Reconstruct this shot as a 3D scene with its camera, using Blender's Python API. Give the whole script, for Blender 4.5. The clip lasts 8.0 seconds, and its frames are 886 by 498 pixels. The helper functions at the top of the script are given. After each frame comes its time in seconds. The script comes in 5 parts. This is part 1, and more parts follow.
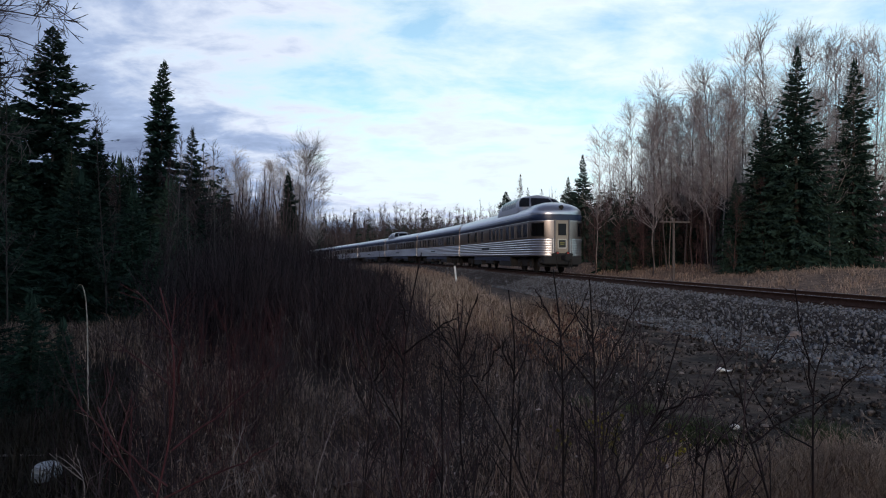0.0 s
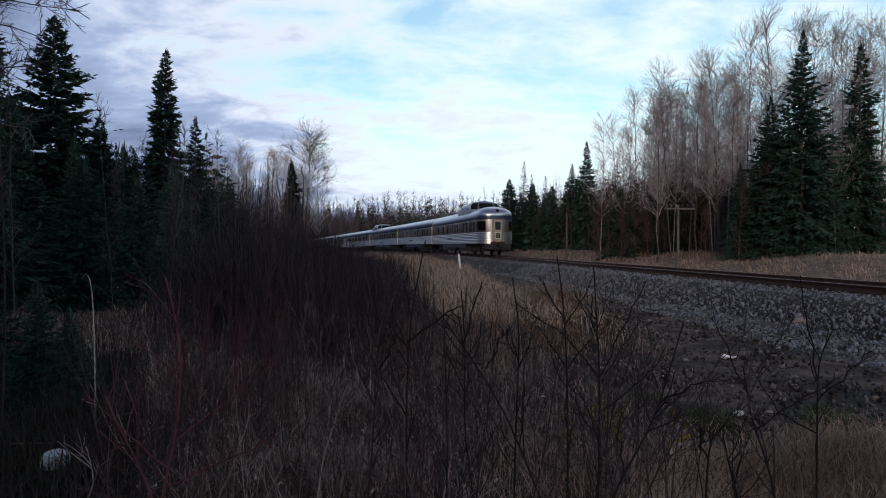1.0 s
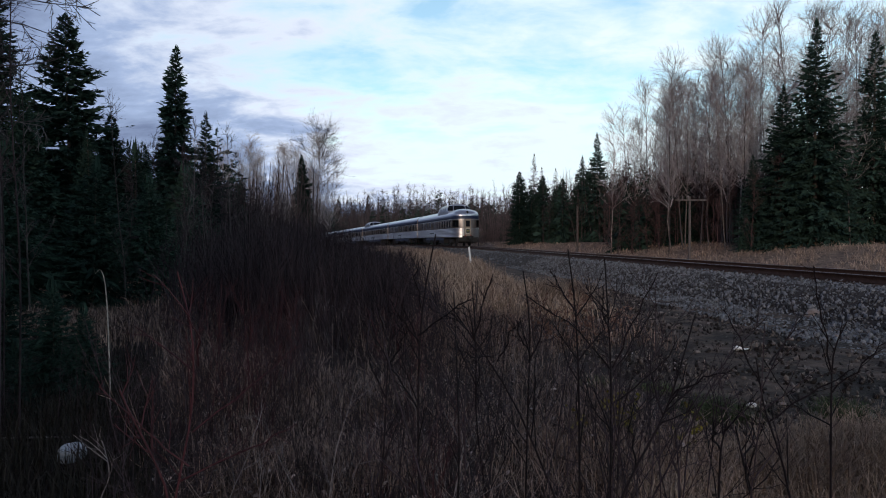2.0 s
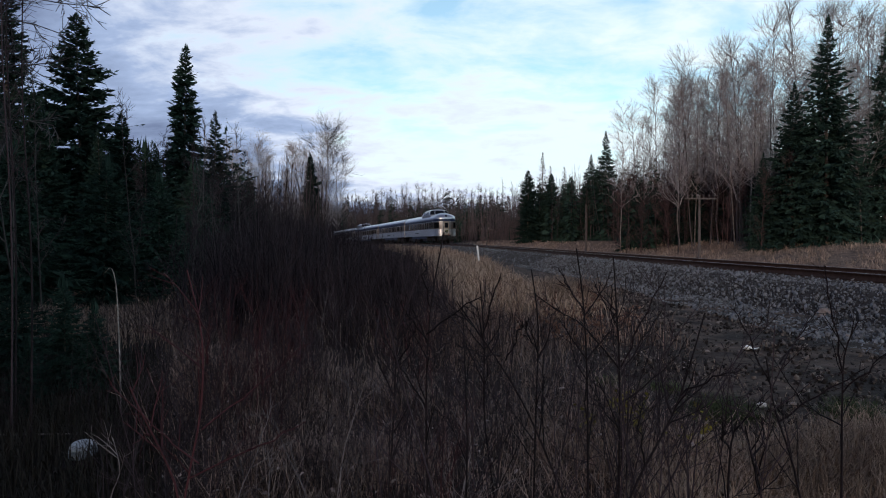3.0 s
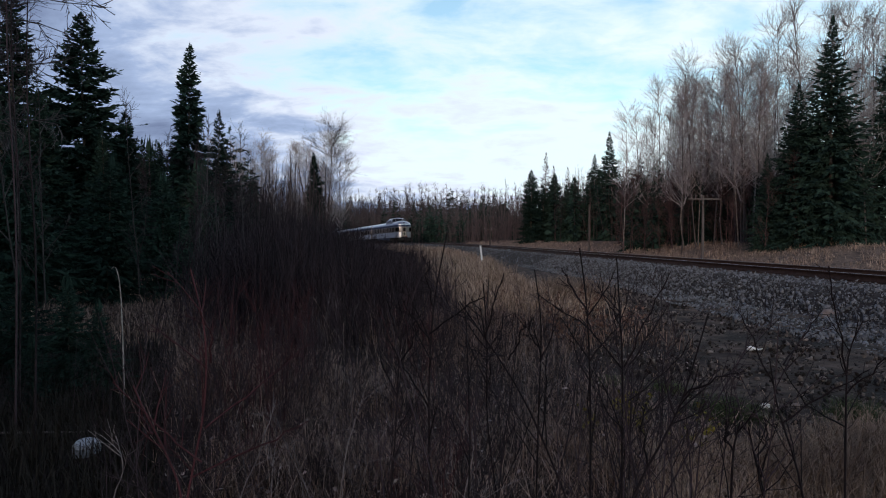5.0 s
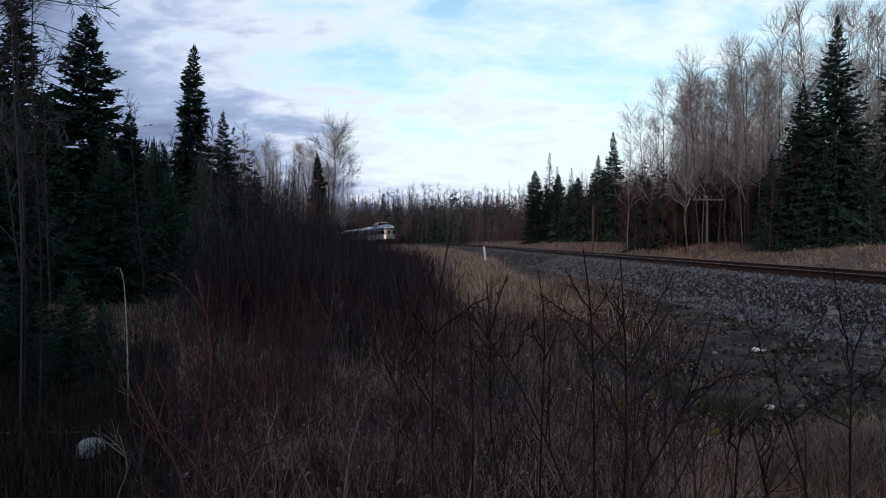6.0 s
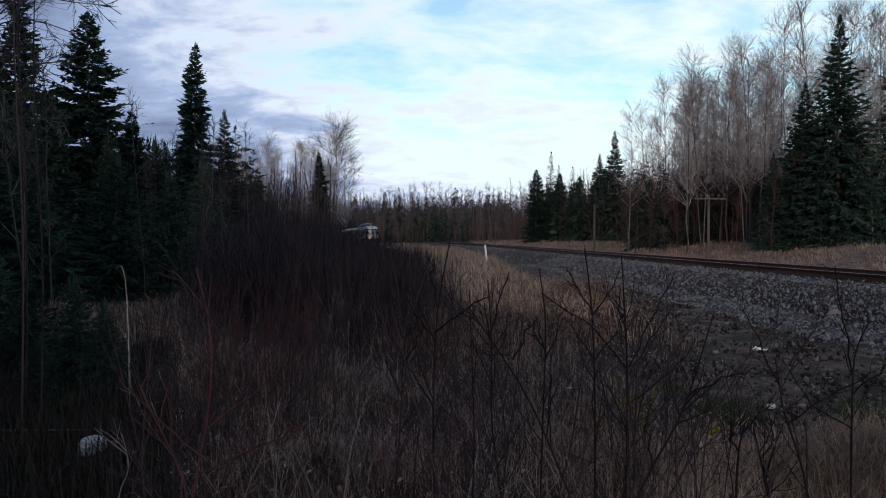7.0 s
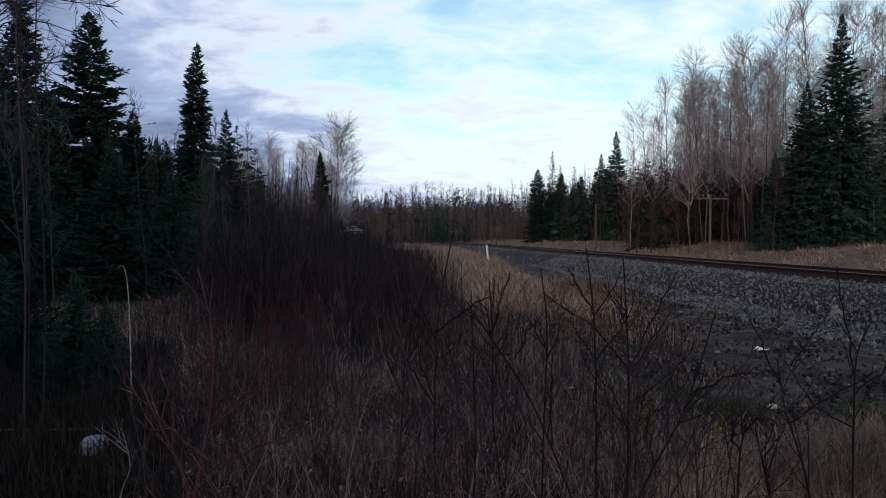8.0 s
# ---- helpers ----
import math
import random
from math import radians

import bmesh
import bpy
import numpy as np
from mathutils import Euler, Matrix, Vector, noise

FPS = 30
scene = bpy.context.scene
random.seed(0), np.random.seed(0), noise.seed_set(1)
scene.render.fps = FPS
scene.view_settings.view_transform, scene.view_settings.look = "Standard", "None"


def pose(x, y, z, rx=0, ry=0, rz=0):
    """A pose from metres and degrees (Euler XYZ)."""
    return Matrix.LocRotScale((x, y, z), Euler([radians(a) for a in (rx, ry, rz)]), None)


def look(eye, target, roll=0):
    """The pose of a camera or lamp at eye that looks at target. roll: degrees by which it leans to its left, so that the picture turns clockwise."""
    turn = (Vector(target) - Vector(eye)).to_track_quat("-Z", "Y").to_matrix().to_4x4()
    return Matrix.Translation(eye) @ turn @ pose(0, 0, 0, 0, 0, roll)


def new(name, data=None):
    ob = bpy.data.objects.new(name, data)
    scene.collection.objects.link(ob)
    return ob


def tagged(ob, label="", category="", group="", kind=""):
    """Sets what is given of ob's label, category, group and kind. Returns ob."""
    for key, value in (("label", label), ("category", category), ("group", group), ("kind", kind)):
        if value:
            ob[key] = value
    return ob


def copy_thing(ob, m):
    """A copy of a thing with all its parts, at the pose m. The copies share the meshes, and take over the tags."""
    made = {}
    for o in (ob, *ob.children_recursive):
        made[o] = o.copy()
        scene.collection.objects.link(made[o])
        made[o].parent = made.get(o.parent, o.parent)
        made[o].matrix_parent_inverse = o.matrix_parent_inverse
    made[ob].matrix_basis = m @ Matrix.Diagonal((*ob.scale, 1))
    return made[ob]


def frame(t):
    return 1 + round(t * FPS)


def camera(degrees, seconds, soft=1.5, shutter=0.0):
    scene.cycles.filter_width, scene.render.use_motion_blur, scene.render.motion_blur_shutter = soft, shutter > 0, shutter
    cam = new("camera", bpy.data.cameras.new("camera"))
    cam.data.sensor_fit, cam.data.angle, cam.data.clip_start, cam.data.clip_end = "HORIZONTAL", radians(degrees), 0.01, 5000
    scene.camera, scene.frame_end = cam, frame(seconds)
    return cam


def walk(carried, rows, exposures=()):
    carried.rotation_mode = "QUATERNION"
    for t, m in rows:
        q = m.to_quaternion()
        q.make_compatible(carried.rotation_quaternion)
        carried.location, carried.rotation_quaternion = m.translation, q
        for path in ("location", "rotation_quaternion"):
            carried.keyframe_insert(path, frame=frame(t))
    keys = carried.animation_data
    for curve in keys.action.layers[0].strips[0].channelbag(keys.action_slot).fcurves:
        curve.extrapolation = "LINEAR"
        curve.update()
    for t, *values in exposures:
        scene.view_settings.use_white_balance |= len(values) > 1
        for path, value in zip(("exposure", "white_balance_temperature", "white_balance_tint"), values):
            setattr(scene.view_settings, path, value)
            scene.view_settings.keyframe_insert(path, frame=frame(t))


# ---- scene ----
EYE = 1.6
cam = camera(68.57, 8.0, soft=1.1)
walk(cam, [
    (0.0, pose(0, 0, EYE, 90.714, -0.386, -2.792)),
    (0.5, pose(0, 0, EYE, 90.225, -0.107, -2.552)),
    (1.0, pose(0, 0, EYE, 89.656, -0.102, -2.447)),
    (1.5, pose(0, 0, EYE, 89.252, 0.147, -2.076)),
    (3.0, pose(0, 0, EYE, 88.948, 0.269, -0.813)),
    (3.5, pose(0, 0, EYE, 88.839, 0.248, -0.794)),
    (4.0, pose(0, 0, EYE, 88.808, 0.183, -0.670)),
    (4.5, pose(0, 0, EYE, 88.865, 0.153, -0.613)),
    (6.0, pose(0, 0, EYE, 88.988, 0.110, -0.236)),
    (6.5, pose(0, 0, EYE, 88.934, 0.125, -0.083)),
    (7.0, pose(0, 0, EYE, 88.866, 0.014, -0.122)),
    (7.5, pose(0, 0, EYE, 88.840, 0.046, 0.003)),
    (8.0, pose(0, 0, EYE, 88.854, -0.000, -0.000)),
])

# ---- world, sun ----
SUN_EL, SUN_AZ = 11.0, 195.0
world = bpy.data.worlds.new("sky")
scene.world = world
world.use_nodes = True


def build_sky():
    nt = world.node_tree
    nd, ln = nt.nodes, nt.links
    nd.clear()
    out = nd.new("ShaderNodeOutputWorld")
    sky = nd.new("ShaderNodeTexSky")
    sky.sky_type, sky.sun_disc = "NISHITA", False
    sky.sun_elevation, sky.sun_rotation = radians(SUN_EL), radians(SUN_AZ)
    clear = nd.new("ShaderNodeBackground")
    clear.inputs["Strength"].default_value = 0.15
    tint = nd.new("ShaderNodeMixRGB")
    tint.blend_type, tint.inputs[0].default_value, tint.inputs[2].default_value = "MULTIPLY", 1.0, (1.16, 1.43, 1.50, 1)
    ln.new(sky.outputs[0], tint.inputs[1])
    ln.new(tint.outputs[0], clear.inputs["Color"])
    tc = nd.new("ShaderNodeTexCoord")
    sep = nd.new("ShaderNodeSeparateXYZ")
    ln.new(tc.outputs["Generated"], sep.inputs[0])

    def calc(op, a, b=None, c=None):
        n = nd.new("ShaderNodeMath")
        n.operation = op
        for i, v in enumerate((a, b, c)):
            if v is None:
                continue
            if isinstance(v, (int, float)):
                n.inputs[i].default_value = v
            else:
                ln.new(v, n.inputs[i])
        return n.outputs[0]

    up = calc("MAXIMUM", sep.outputs["Z"], 0.0)
    deep = calc("ADD", up, 0.20)
    px, py = calc("DIVIDE", sep.outputs["X"], deep), calc("DIVIDE", sep.outputs["Y"], deep)
    com = nd.new("ShaderNodeCombineXYZ")
    ln.new(px, com.inputs[0]), ln.new(py, com.inputs[1])

    def clouds(scale, detail, rough, shift, distort=0.3):
        mp = nd.new("ShaderNodeMapping")
        mp.inputs["Location"].default_value = shift
        mp.inputs["Scale"].default_value = (1.0, 1.35, 1.0)
        ln.new(com.outputs[0], mp.inputs["Vector"])
        n = nd.new("ShaderNodeTexNoise")
        n.inputs["Scale"].default_value, n.inputs["Detail"].default_value = scale, detail
        n.inputs["Roughness"].default_value, n.inputs["Distortion"].default_value = rough, distort
        ln.new(mp.outputs[0], n.inputs["Vector"])
        return n.outputs["Fac"]

    def ramp(v, *stops):
        r = nd.new("ShaderNodeValToRGB")
        while len(r.color_ramp.elements) < len(stops):
            r.color_ramp.elements.new(0.5)
        for e, (p, c) in zip(r.color_ramp.elements, stops):
            e.position, e.color = p, (*c, 1)
        ln.new(v, r.inputs[0])
        return r.outputs[0]

    big = clouds(0.80, 6, 0.55, (2.2, 5.2, 0))
    fine = clouds(3.3, 8, 0.60, (7.3, 2.2, 0), 0.25)
    west = calc("MULTIPLY", calc("MINIMUM", calc("MAXIMUM", px, -2.0), 2.0), -0.085)
    # cloud thickens overhead, unseen, added to dim the ground; broken towards the horizon
    low = calc("MULTIPLY", calc("MAXIMUM", calc("SUBTRACT", 0.22, up), 0.0), 1.2)
    cover = calc("ADD", calc("ADD", calc("ADD", calc("MULTIPLY", big, 0.55), calc("MULTIPLY", fine, 0.45)), low), calc("ADD", west, calc("MULTIPLY", calc("POWER", up, 3.0), 1.0)))
    mask = ramp(cover, (0.40, (0.15, 0.15, 0.15)), (0.54, (1, 1, 1)))
    shade = calc("ADD", calc("ADD", calc("SUBTRACT", cover, calc("MULTIPLY", low, 0.48)), calc("MULTIPLY", west, 1.1)), -0.035)
    tone = ramp(shade, (0.46, (0.80, 0.93, 0.99)), (0.55, (0.71, 0.78, 0.92)), (0.64, (0.36, 0.46, 0.68)), (0.80, (0.165, 0.215, 0.355)), (1.0, (0.075, 0.090, 0.155)))
    grey = nd.new("ShaderNodeBackground")
    ln.new(tone, grey.inputs["Color"])
    grey.inputs["Strength"].default_value = 1.1
    mix = nd.new("ShaderNodeMixShader")
    ln.new(mask, mix.inputs[0])
    ln.new(clear.outputs[0], mix.inputs[1]), ln.new(grey.outputs[0], mix.inputs[2])
    ln.new(mix.outputs[0], out.inputs["Surface"])


build_sky()
sun = new("sun", bpy.data.lights.new("sun", "SUN"))
sun.data.energy, sun.data.angle, sun.data.color = 1.15, radians(10), (1.0, 0.78, 0.62)
sun_way = Vector((math.sin(radians(SUN_AZ)) * math.cos(radians(SUN_EL)), math.cos(radians(SUN_AZ)) * math.cos(radians(SUN_EL)), math.sin(radians(SUN_EL))))
sun.matrix_world = look(sun_way * 300, (0, 0, 0))
scene.view_settings.exposure = 0.0


# ---- materials ----
def material(name, stops, scale=6.0, rough=0.9, bump=0.3, metal=0.0, fine=9.0, vary=0.25, stretch=(1, 1, 1), spec=0.15, coords="Object"):
    """Noise at two scales through a ramp of base colours, per-object variation, bump."""
    m = bpy.data.materials.new(name)
    m.use_nodes = True
    nd, ln = m.node_tree.nodes, m.node_tree.links
    bsdf = nd["Principled BSDF"]
    bsdf.inputs["Roughness"].default_value, bsdf.inputs["Metallic"].default_value = rough, metal
    bsdf.inputs["Specular IOR Level"].default_value = spec
    tc, mp = nd.new("ShaderNodeTexCoord"), nd.new("ShaderNodeMapping")
    mp.inputs["Scale"].default_value = stretch
    ln.new(tc.outputs[coords], mp.inputs["Vector"])
    a, b = nd.new("ShaderNodeTexNoise"), nd.new("ShaderNodeTexNoise")
    for n, k, d in ((a, scale, 5), (b, scale * fine, 3)):
        n.inputs["Scale"].default_value, n.inputs["Detail"].default_value = k, d
        ln.new(mp.outputs[0], n.inputs["Vector"])
    add = nd.new("ShaderNodeMath")
    add.operation = "MULTIPLY_ADD"
    add.inputs[1].default_value = 0.45
    ln.new(b.outputs["Fac"], add.inputs[0])
    sc = nd.new("ShaderNodeMath")
    sc.operation, sc.inputs[1].default_value = "MULTIPLY", 0.55
    ln.new(a.outputs["Fac"], sc.inputs[0])
    ln.new(sc.outputs[0], add.inputs[2])
    info, geo = nd.new("ShaderNodeObjectInfo"), nd.new("ShaderNodeNewGeometry")
    rnd = nd.new("ShaderNodeMath")
    rnd.operation = "ADD"
    ln.new(info.outputs["Random"], rnd.inputs[0]), ln.new(geo.outputs["Random Per Island"], rnd.inputs[1])
    off = nd.new("ShaderNodeMath")
    off.operation, off.inputs[1].default_value, off.inputs[2].default_value = "MULTIPLY_ADD", vary, -vary
    ln.new(rnd.outputs[0], off.inputs[0])
    tot = nd.new("ShaderNodeMath")
    ln.new(add.outputs[0], tot.inputs[0]), ln.new(off.outputs[0], tot.inputs[1])
    r = nd.new("ShaderNodeValToRGB")
    while len(r.color_ramp.elements) < len(stops):
        r.color_ramp.elements.new(0.5)
    for e, (p, c) in zip(r.color_ramp.elements, stops):
        e.position, e.color = p, (*c, 1)
    ln.new(tot.outputs[0], r.inputs[0])
    ln.new(r.outputs[0], bsdf.inputs["Base Color"])
    if bump:
        bp = nd.new("ShaderNodeBump")
        bp.inputs["Strength"].default_value, bp.inputs["Distance"].default_value = bump, 0.02
        ln.new(b.outputs["Fac"], bp.inputs["Height"])
        ln.new(bp.outputs[0], bsdf.inputs["Normal"])
    return m


def two(a, b):
    return [(0.3, a), (0.7, b)]


M_BIRCH = material("birch_bark", [(0.33, (0.04, 0.035, 0.033)), (0.50, (0.15, 0.132, 0.125)), (0.78, (0.40, 0.37, 0.345))], 3, 0.8, 0.3, stretch=(1, 1, 3))
M_TWIGS = material("bare_twigs", two((0.18, 0.155, 0.155), (0.49, 0.435, 0.43)), 2, 0.85, 0, vary=0.3)
M_BARK = material("spruce_bark", two((0.05, 0.042, 0.038), (0.14, 0.115, 0.10)), 6, 0.95, 0.5, stretch=(3, 3, 1))
M_NEEDLE = material("spruce_needles", two((0.007, 0.018, 0.015), (0.032, 0.062, 0.047)), 1.2, 0.8, 0, vary=0.3)
M_STEM = material("dark_stems", two((0.011, 0.0085, 0.011), (0.054, 0.038, 0.046)), 4, 0.75, 0, vary=0.35)
M_RED = material("red_stems", two((0.026, 0.009, 0.012), (0.080, 0.028, 0.034)), 4, 0.6, 0, vary=0.3)
M_GREYSTEM = material("grey_stems", two((0.05, 0.042, 0.046), (0.23, 0.20, 0.205)), 4, 0.8, 0, vary=0.45)
M_DIMSTEM = material("dim_grey_stems", two((0.035, 0.030, 0.031), (0.11, 0.094, 0.095)), 4, 0.85, 0, vary=0.3)
M_FARWOOD = material("far_stems", two((0.030, 0.024, 0.026), (0.125, 0.098, 0.100)), 1.5, 0.9, 0, vary=0.4)
# grass colour lowered to stand for the shade under the spruces
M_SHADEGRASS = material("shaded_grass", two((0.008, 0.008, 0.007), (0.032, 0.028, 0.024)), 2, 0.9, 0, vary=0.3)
# darker copy of the stem colour, so near stems read as unlit silhouettes
M_DARKSTEM = material("silhouette_stems", two((0.004, 0.003, 0.004), (0.018, 0.012, 0.015)), 4, 0.7, 0, vary=0.3)
M_BANK = material("bleached_grass", two((0.12, 0.083, 0.064), (0.50, 0.37, 0.28)), 0.9, 0.85, 0, vary=0.3)
M_STALK = material("pale_stalks", two((0.10, 0.076, 0.07), (0.38, 0.30, 0.265)), 2, 0.8, 0, vary=0.4)
M_TUB = material("dull_white_plastic", two((0.22, 0.25, 0.29), (0.48, 0.52, 0.58)), 5, 0.5, 0.2)
M_PALE = material("pale_stone", two((0.45, 0.44, 0.42), (0.72, 0.71, 0.69)), 6, 0.85, 0.3)
M_GRASS = material("dry_grass", two((0.040, 0.026, 0.023), (0.50, 0.345, 0.27)), 0.9, 0.85, 0, vary=0.5)
M_LITTER = material("dead_leaf_litter", two((0.03, 0.021, 0.021), (0.36, 0.30, 0.29)), 3, 0.8, 0, vary=0.5)
M_STRAW = material("matted_straw", two((0.026, 0.019, 0.018), (0.38, 0.275, 0.23)), 1.4, 0.85, 0, vary=0.5)
M_REDBROWN = material("red_brown_twigs", two((0.035, 0.022, 0.023), (0.13, 0.080, 0.078)), 3, 0.85, 0, vary=0.3)
M_TUFT = material("green_tufts", two((0.028, 0.044, 0.017), (0.095, 0.125, 0.048)), 3, 0.85, 0, vary=0.3)
M_YELLOW = material("yellowing_leaves", two((0.14, 0.12, 0.02), (0.32, 0.28, 0.06)), 3, 0.8, 0, vary=0.3)
M_DEADLEAF = material("dead_leaves", two((0.10, 0.055, 0.04), (0.24, 0.15, 0.12)), 3, 0.85, 0, vary=0.3)
M_STONE = material("ballast_stone", two((0.042, 0.043, 0.047), (0.23, 0.24, 0.26)), 3, 0.9, 0.3, vary=0.4)
M_ROCK = material("rock", two((0.022, 0.018, 0.017), (0.26, 0.218, 0.198)), 4, 0.9, 0.4, vary=0.5)
M_RAIL = material("rusty_rail", two((0.035, 0.020, 0.016), (0.085, 0.05, 0.038)), 8, 0.7, 0.3)
M_SHINE = material("worn_rail_top", two((0.20, 0.19, 0.19), (0.34, 0.33, 0.33)), 4, 0.42, 0.1, metal=0.9)
M_TIE = material("creosoted_wood", two((0.030, 0.020, 0.016), (0.10, 0.065, 0.05)), 5, 0.9, 0.5, stretch=(1, 6, 6))
M_WOOD = material("weathered_wood", two((0.05, 0.044, 0.043), (0.13, 0.112, 0.106)), 4, 0.9, 0.4, stretch=(6, 6, 1))
M_WHITE = material("white_paint", two((0.55, 0.55, 0.54), (0.82, 0.82, 0.81)), 5, 0.6, 0.1)
M_BALLAST = material("ballast_bed", two((0.017, 0.015, 0.0145), (0.068, 0.060, 0.058)), 9, 0.95, 1.0, fine=3)


def ground_material():
    m = bpy.data.materials.new("ground_soil")
    m.use_nodes = True
    nd, ln = m.node_tree.nodes, m.node_tree.links
    bsdf = nd["Principled BSDF"]
    bsdf.inputs["Roughness"].default_value = 0.95
    bsdf.inputs["Specular IOR Level"].default_value = 0.2
    geo = nd.new("ShaderNodeNewGeometry")

    def noise_at(k, d=5):
        n = nd.new("ShaderNodeTexNoise")
        n.inputs["Scale"].default_value, n.inputs["Detail"].default_value = k, d
        ln.new(geo.outputs["Position"], n.inputs["Vector"])
        return n.outputs["Fac"]

    def ramp(v, *stops):
        r = nd.new("ShaderNodeValToRGB")
        for e, (p, c) in zip(r.color_ramp.elements, stops):
            e.position, e.color = p, (*c, 1)
        ln.new(v, r.inputs[0])
        return r.outputs[0]

    def calc(op, a, b):
        n = nd.new("ShaderNodeMath")
        n.operation = op
        for i, v in enumerate((a, b)):
            if isinstance(v, (int, float)):
                n.inputs[i].default_value = v
            else:
                ln.new(v, n.inputs[i])
        return n.outputs[0]

    def blend(f, a, b):
        n = nd.new("ShaderNodeMixRGB")
        ln.new(f, n.inputs[0]), ln.new(a, n.inputs[1]), ln.new(b, n.inputs[2])
        return n.outputs[0]

    # distance from the track's middle, on the near side of it
    dot = nd.new("ShaderNodeVectorMath")
    dot.operation = "DOT_PRODUCT"
    ln.new(geo.outputs["Position"], dot.inputs[0])
    dot.inputs[1].default_value = (-0.995, -0.0995, 0)
    off = calc("ADD", dot.outputs["Value"], 11.94)
    wob = calc("MULTIPLY", calc("SUBTRACT", noise_at(0.35, 4), 0.5), 5.0)
    edge = calc("ADD", off, wob)
    inside = ramp(calc("MULTIPLY", edge, 0.1), (0.74, (1, 1, 1)), (0.88, (0, 0, 0)))
    far = ramp(calc("ADD", calc("MULTIPLY", off, 0.1), 0.5), (0.1, (0, 0, 0)), (0.16, (1, 1, 1)))
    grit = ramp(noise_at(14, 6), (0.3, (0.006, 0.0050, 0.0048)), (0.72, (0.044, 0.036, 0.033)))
    # litter kept near black: shadow of brush and spruces is in this colour
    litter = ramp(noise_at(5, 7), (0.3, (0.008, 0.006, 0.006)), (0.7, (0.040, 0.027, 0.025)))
    tan = ramp(noise_at(2.2, 6), (0.35, (0.024, 0.017, 0.015)), (0.7, (0.125, 0.090, 0.074)))
    patch = ramp(noise_at(0.55, 3), (0.40, (0, 0, 0)), (0.56, (1, 1, 1)))
    gravel = blend(patch, grit, tan)
    both = nd.new("ShaderNodeMath")
    both.operation = "MULTIPLY"
    ln.new(inside, both.inputs[0]), ln.new(far, both.inputs[1])
    # bare tan soil at the edge of the gravel
    away = nd.new("ShaderNodeVectorMath")
    away.operation = "DISTANCE"
    ln.new(geo.outputs["Position"], away.inputs[0])
    away.inputs[1].default_value = (3.15, 7.1, -0.05)
    soil = ramp(calc("ADD", calc("MULTIPLY", away.outputs["Value"], 0.4), calc("MULTIPLY", noise_at(1.6, 5), 0.5)), (0.52, (1, 1, 1)), (0.74, (0, 0, 0)))
    # matted dead grass on the bank behind the track
    thatch = ramp(noise_at(3.0, 6), (0.3, (0.07, 0.050, 0.040)), (0.7, (0.27, 0.195, 0.150)))
    beyond = ramp(calc("ADD", calc("MULTIPLY", edge, 0.05), 0.8), (0.52, (1, 1, 1)), (0.62, (0, 0, 0)))
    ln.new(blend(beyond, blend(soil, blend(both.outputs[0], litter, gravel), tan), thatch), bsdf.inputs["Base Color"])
    bp = nd.new("ShaderNodeBump")
    bp.inputs["Strength"].default_value, bp.inputs["Distance"].default_value = 0.8, 0.05
    ln.new(noise_at(11, 6), bp.inputs["Height"])
    ln.new(bp.outputs[0], bsdf.inputs["Normal"])
    return m


M_GROUND = ground_material()


# ---- mesh tools ----
def mesh_from(name, V, F, mat):
    """A mesh from arrays of places and of equal-sided faces."""
    me = bpy.data.meshes.new(name)
    V, F = np.asarray(V, np.float32).reshape(-1, 3), np.asarray(F, np.int32)
    me.vertices.add(len(V))
    me.vertices.foreach_set("co", V.ravel())
    me.loops.add(F.size)
    me.loops.foreach_set("vertex_index", F.ravel())
    me.polygons.add(len(F))
    me.polygons.foreach_set("loop_start", np.arange(len(F), dtype=np.int32) * F.shape[1])
    me.update(calc_edges=True)
    me.validate()
    me.materials.append(mat)
    return me


def under(name, me, parent, label="", m=None):
    ob = new(name, me)
    ob.parent = parent
    if m is not None:
        ob.matrix_basis = m
    if label:
        tagged(ob, label)
    return ob


def bm_mesh(name, bm, mat, smooth=False):
    me = bpy.data.meshes.new(name)
    bmesh.ops.recalc_face_normals(bm, faces=bm.faces)
    for f in bm.faces:
        f.smooth = smooth
    bm.to_mesh(me)
    bm.free()
    me.materials.append(mat)
    return me


def unit(v):
    return v / np.maximum(np.linalg.norm(v, axis=-1, keepdims=True), 1e-9)


def tubes(P, R, sides=3):
    """Tapered tubes round paths P (n, k, 3) with radii R (n, k): places and quads."""
    n, k, _ = P.shape
    T = unit(np.gradient(P, axis=1))
    ref = np.where(np.abs(T[:, :1, 2:]) > 0.85, np.array([1.0, 0, 0]), np.array([0, 0, 1.0]))
    U = unit(np.cross(T, np.broadcast_to(ref, T.shape)))
    W = np.cross(T, U)
    a = np.arange(sides) * 2 * np.pi / sides
    V = P[:, :, None] + R[:, :, None, None] * (np.cos(a)[:, None] * U[:, :, None] + np.sin(a)[:, None] * W[:, :, None])
    i = np.arange(n * k * sides).reshape(n, k, sides)
    j = np.roll(i, -1, axis=2)
    F = np.stack([i[:, :-1], j[:, :-1], j[:, 1:], i[:, 1:]], -1).reshape(-1, 4)
    return V.reshape(-1, 3), F


def joined(pieces):
    V, F, base = [], [], 0
    for v, f in pieces:
        V.append(v), F.append(f + base)
        base += len(v)
    return np.concatenate(V), np.concatenate(F)


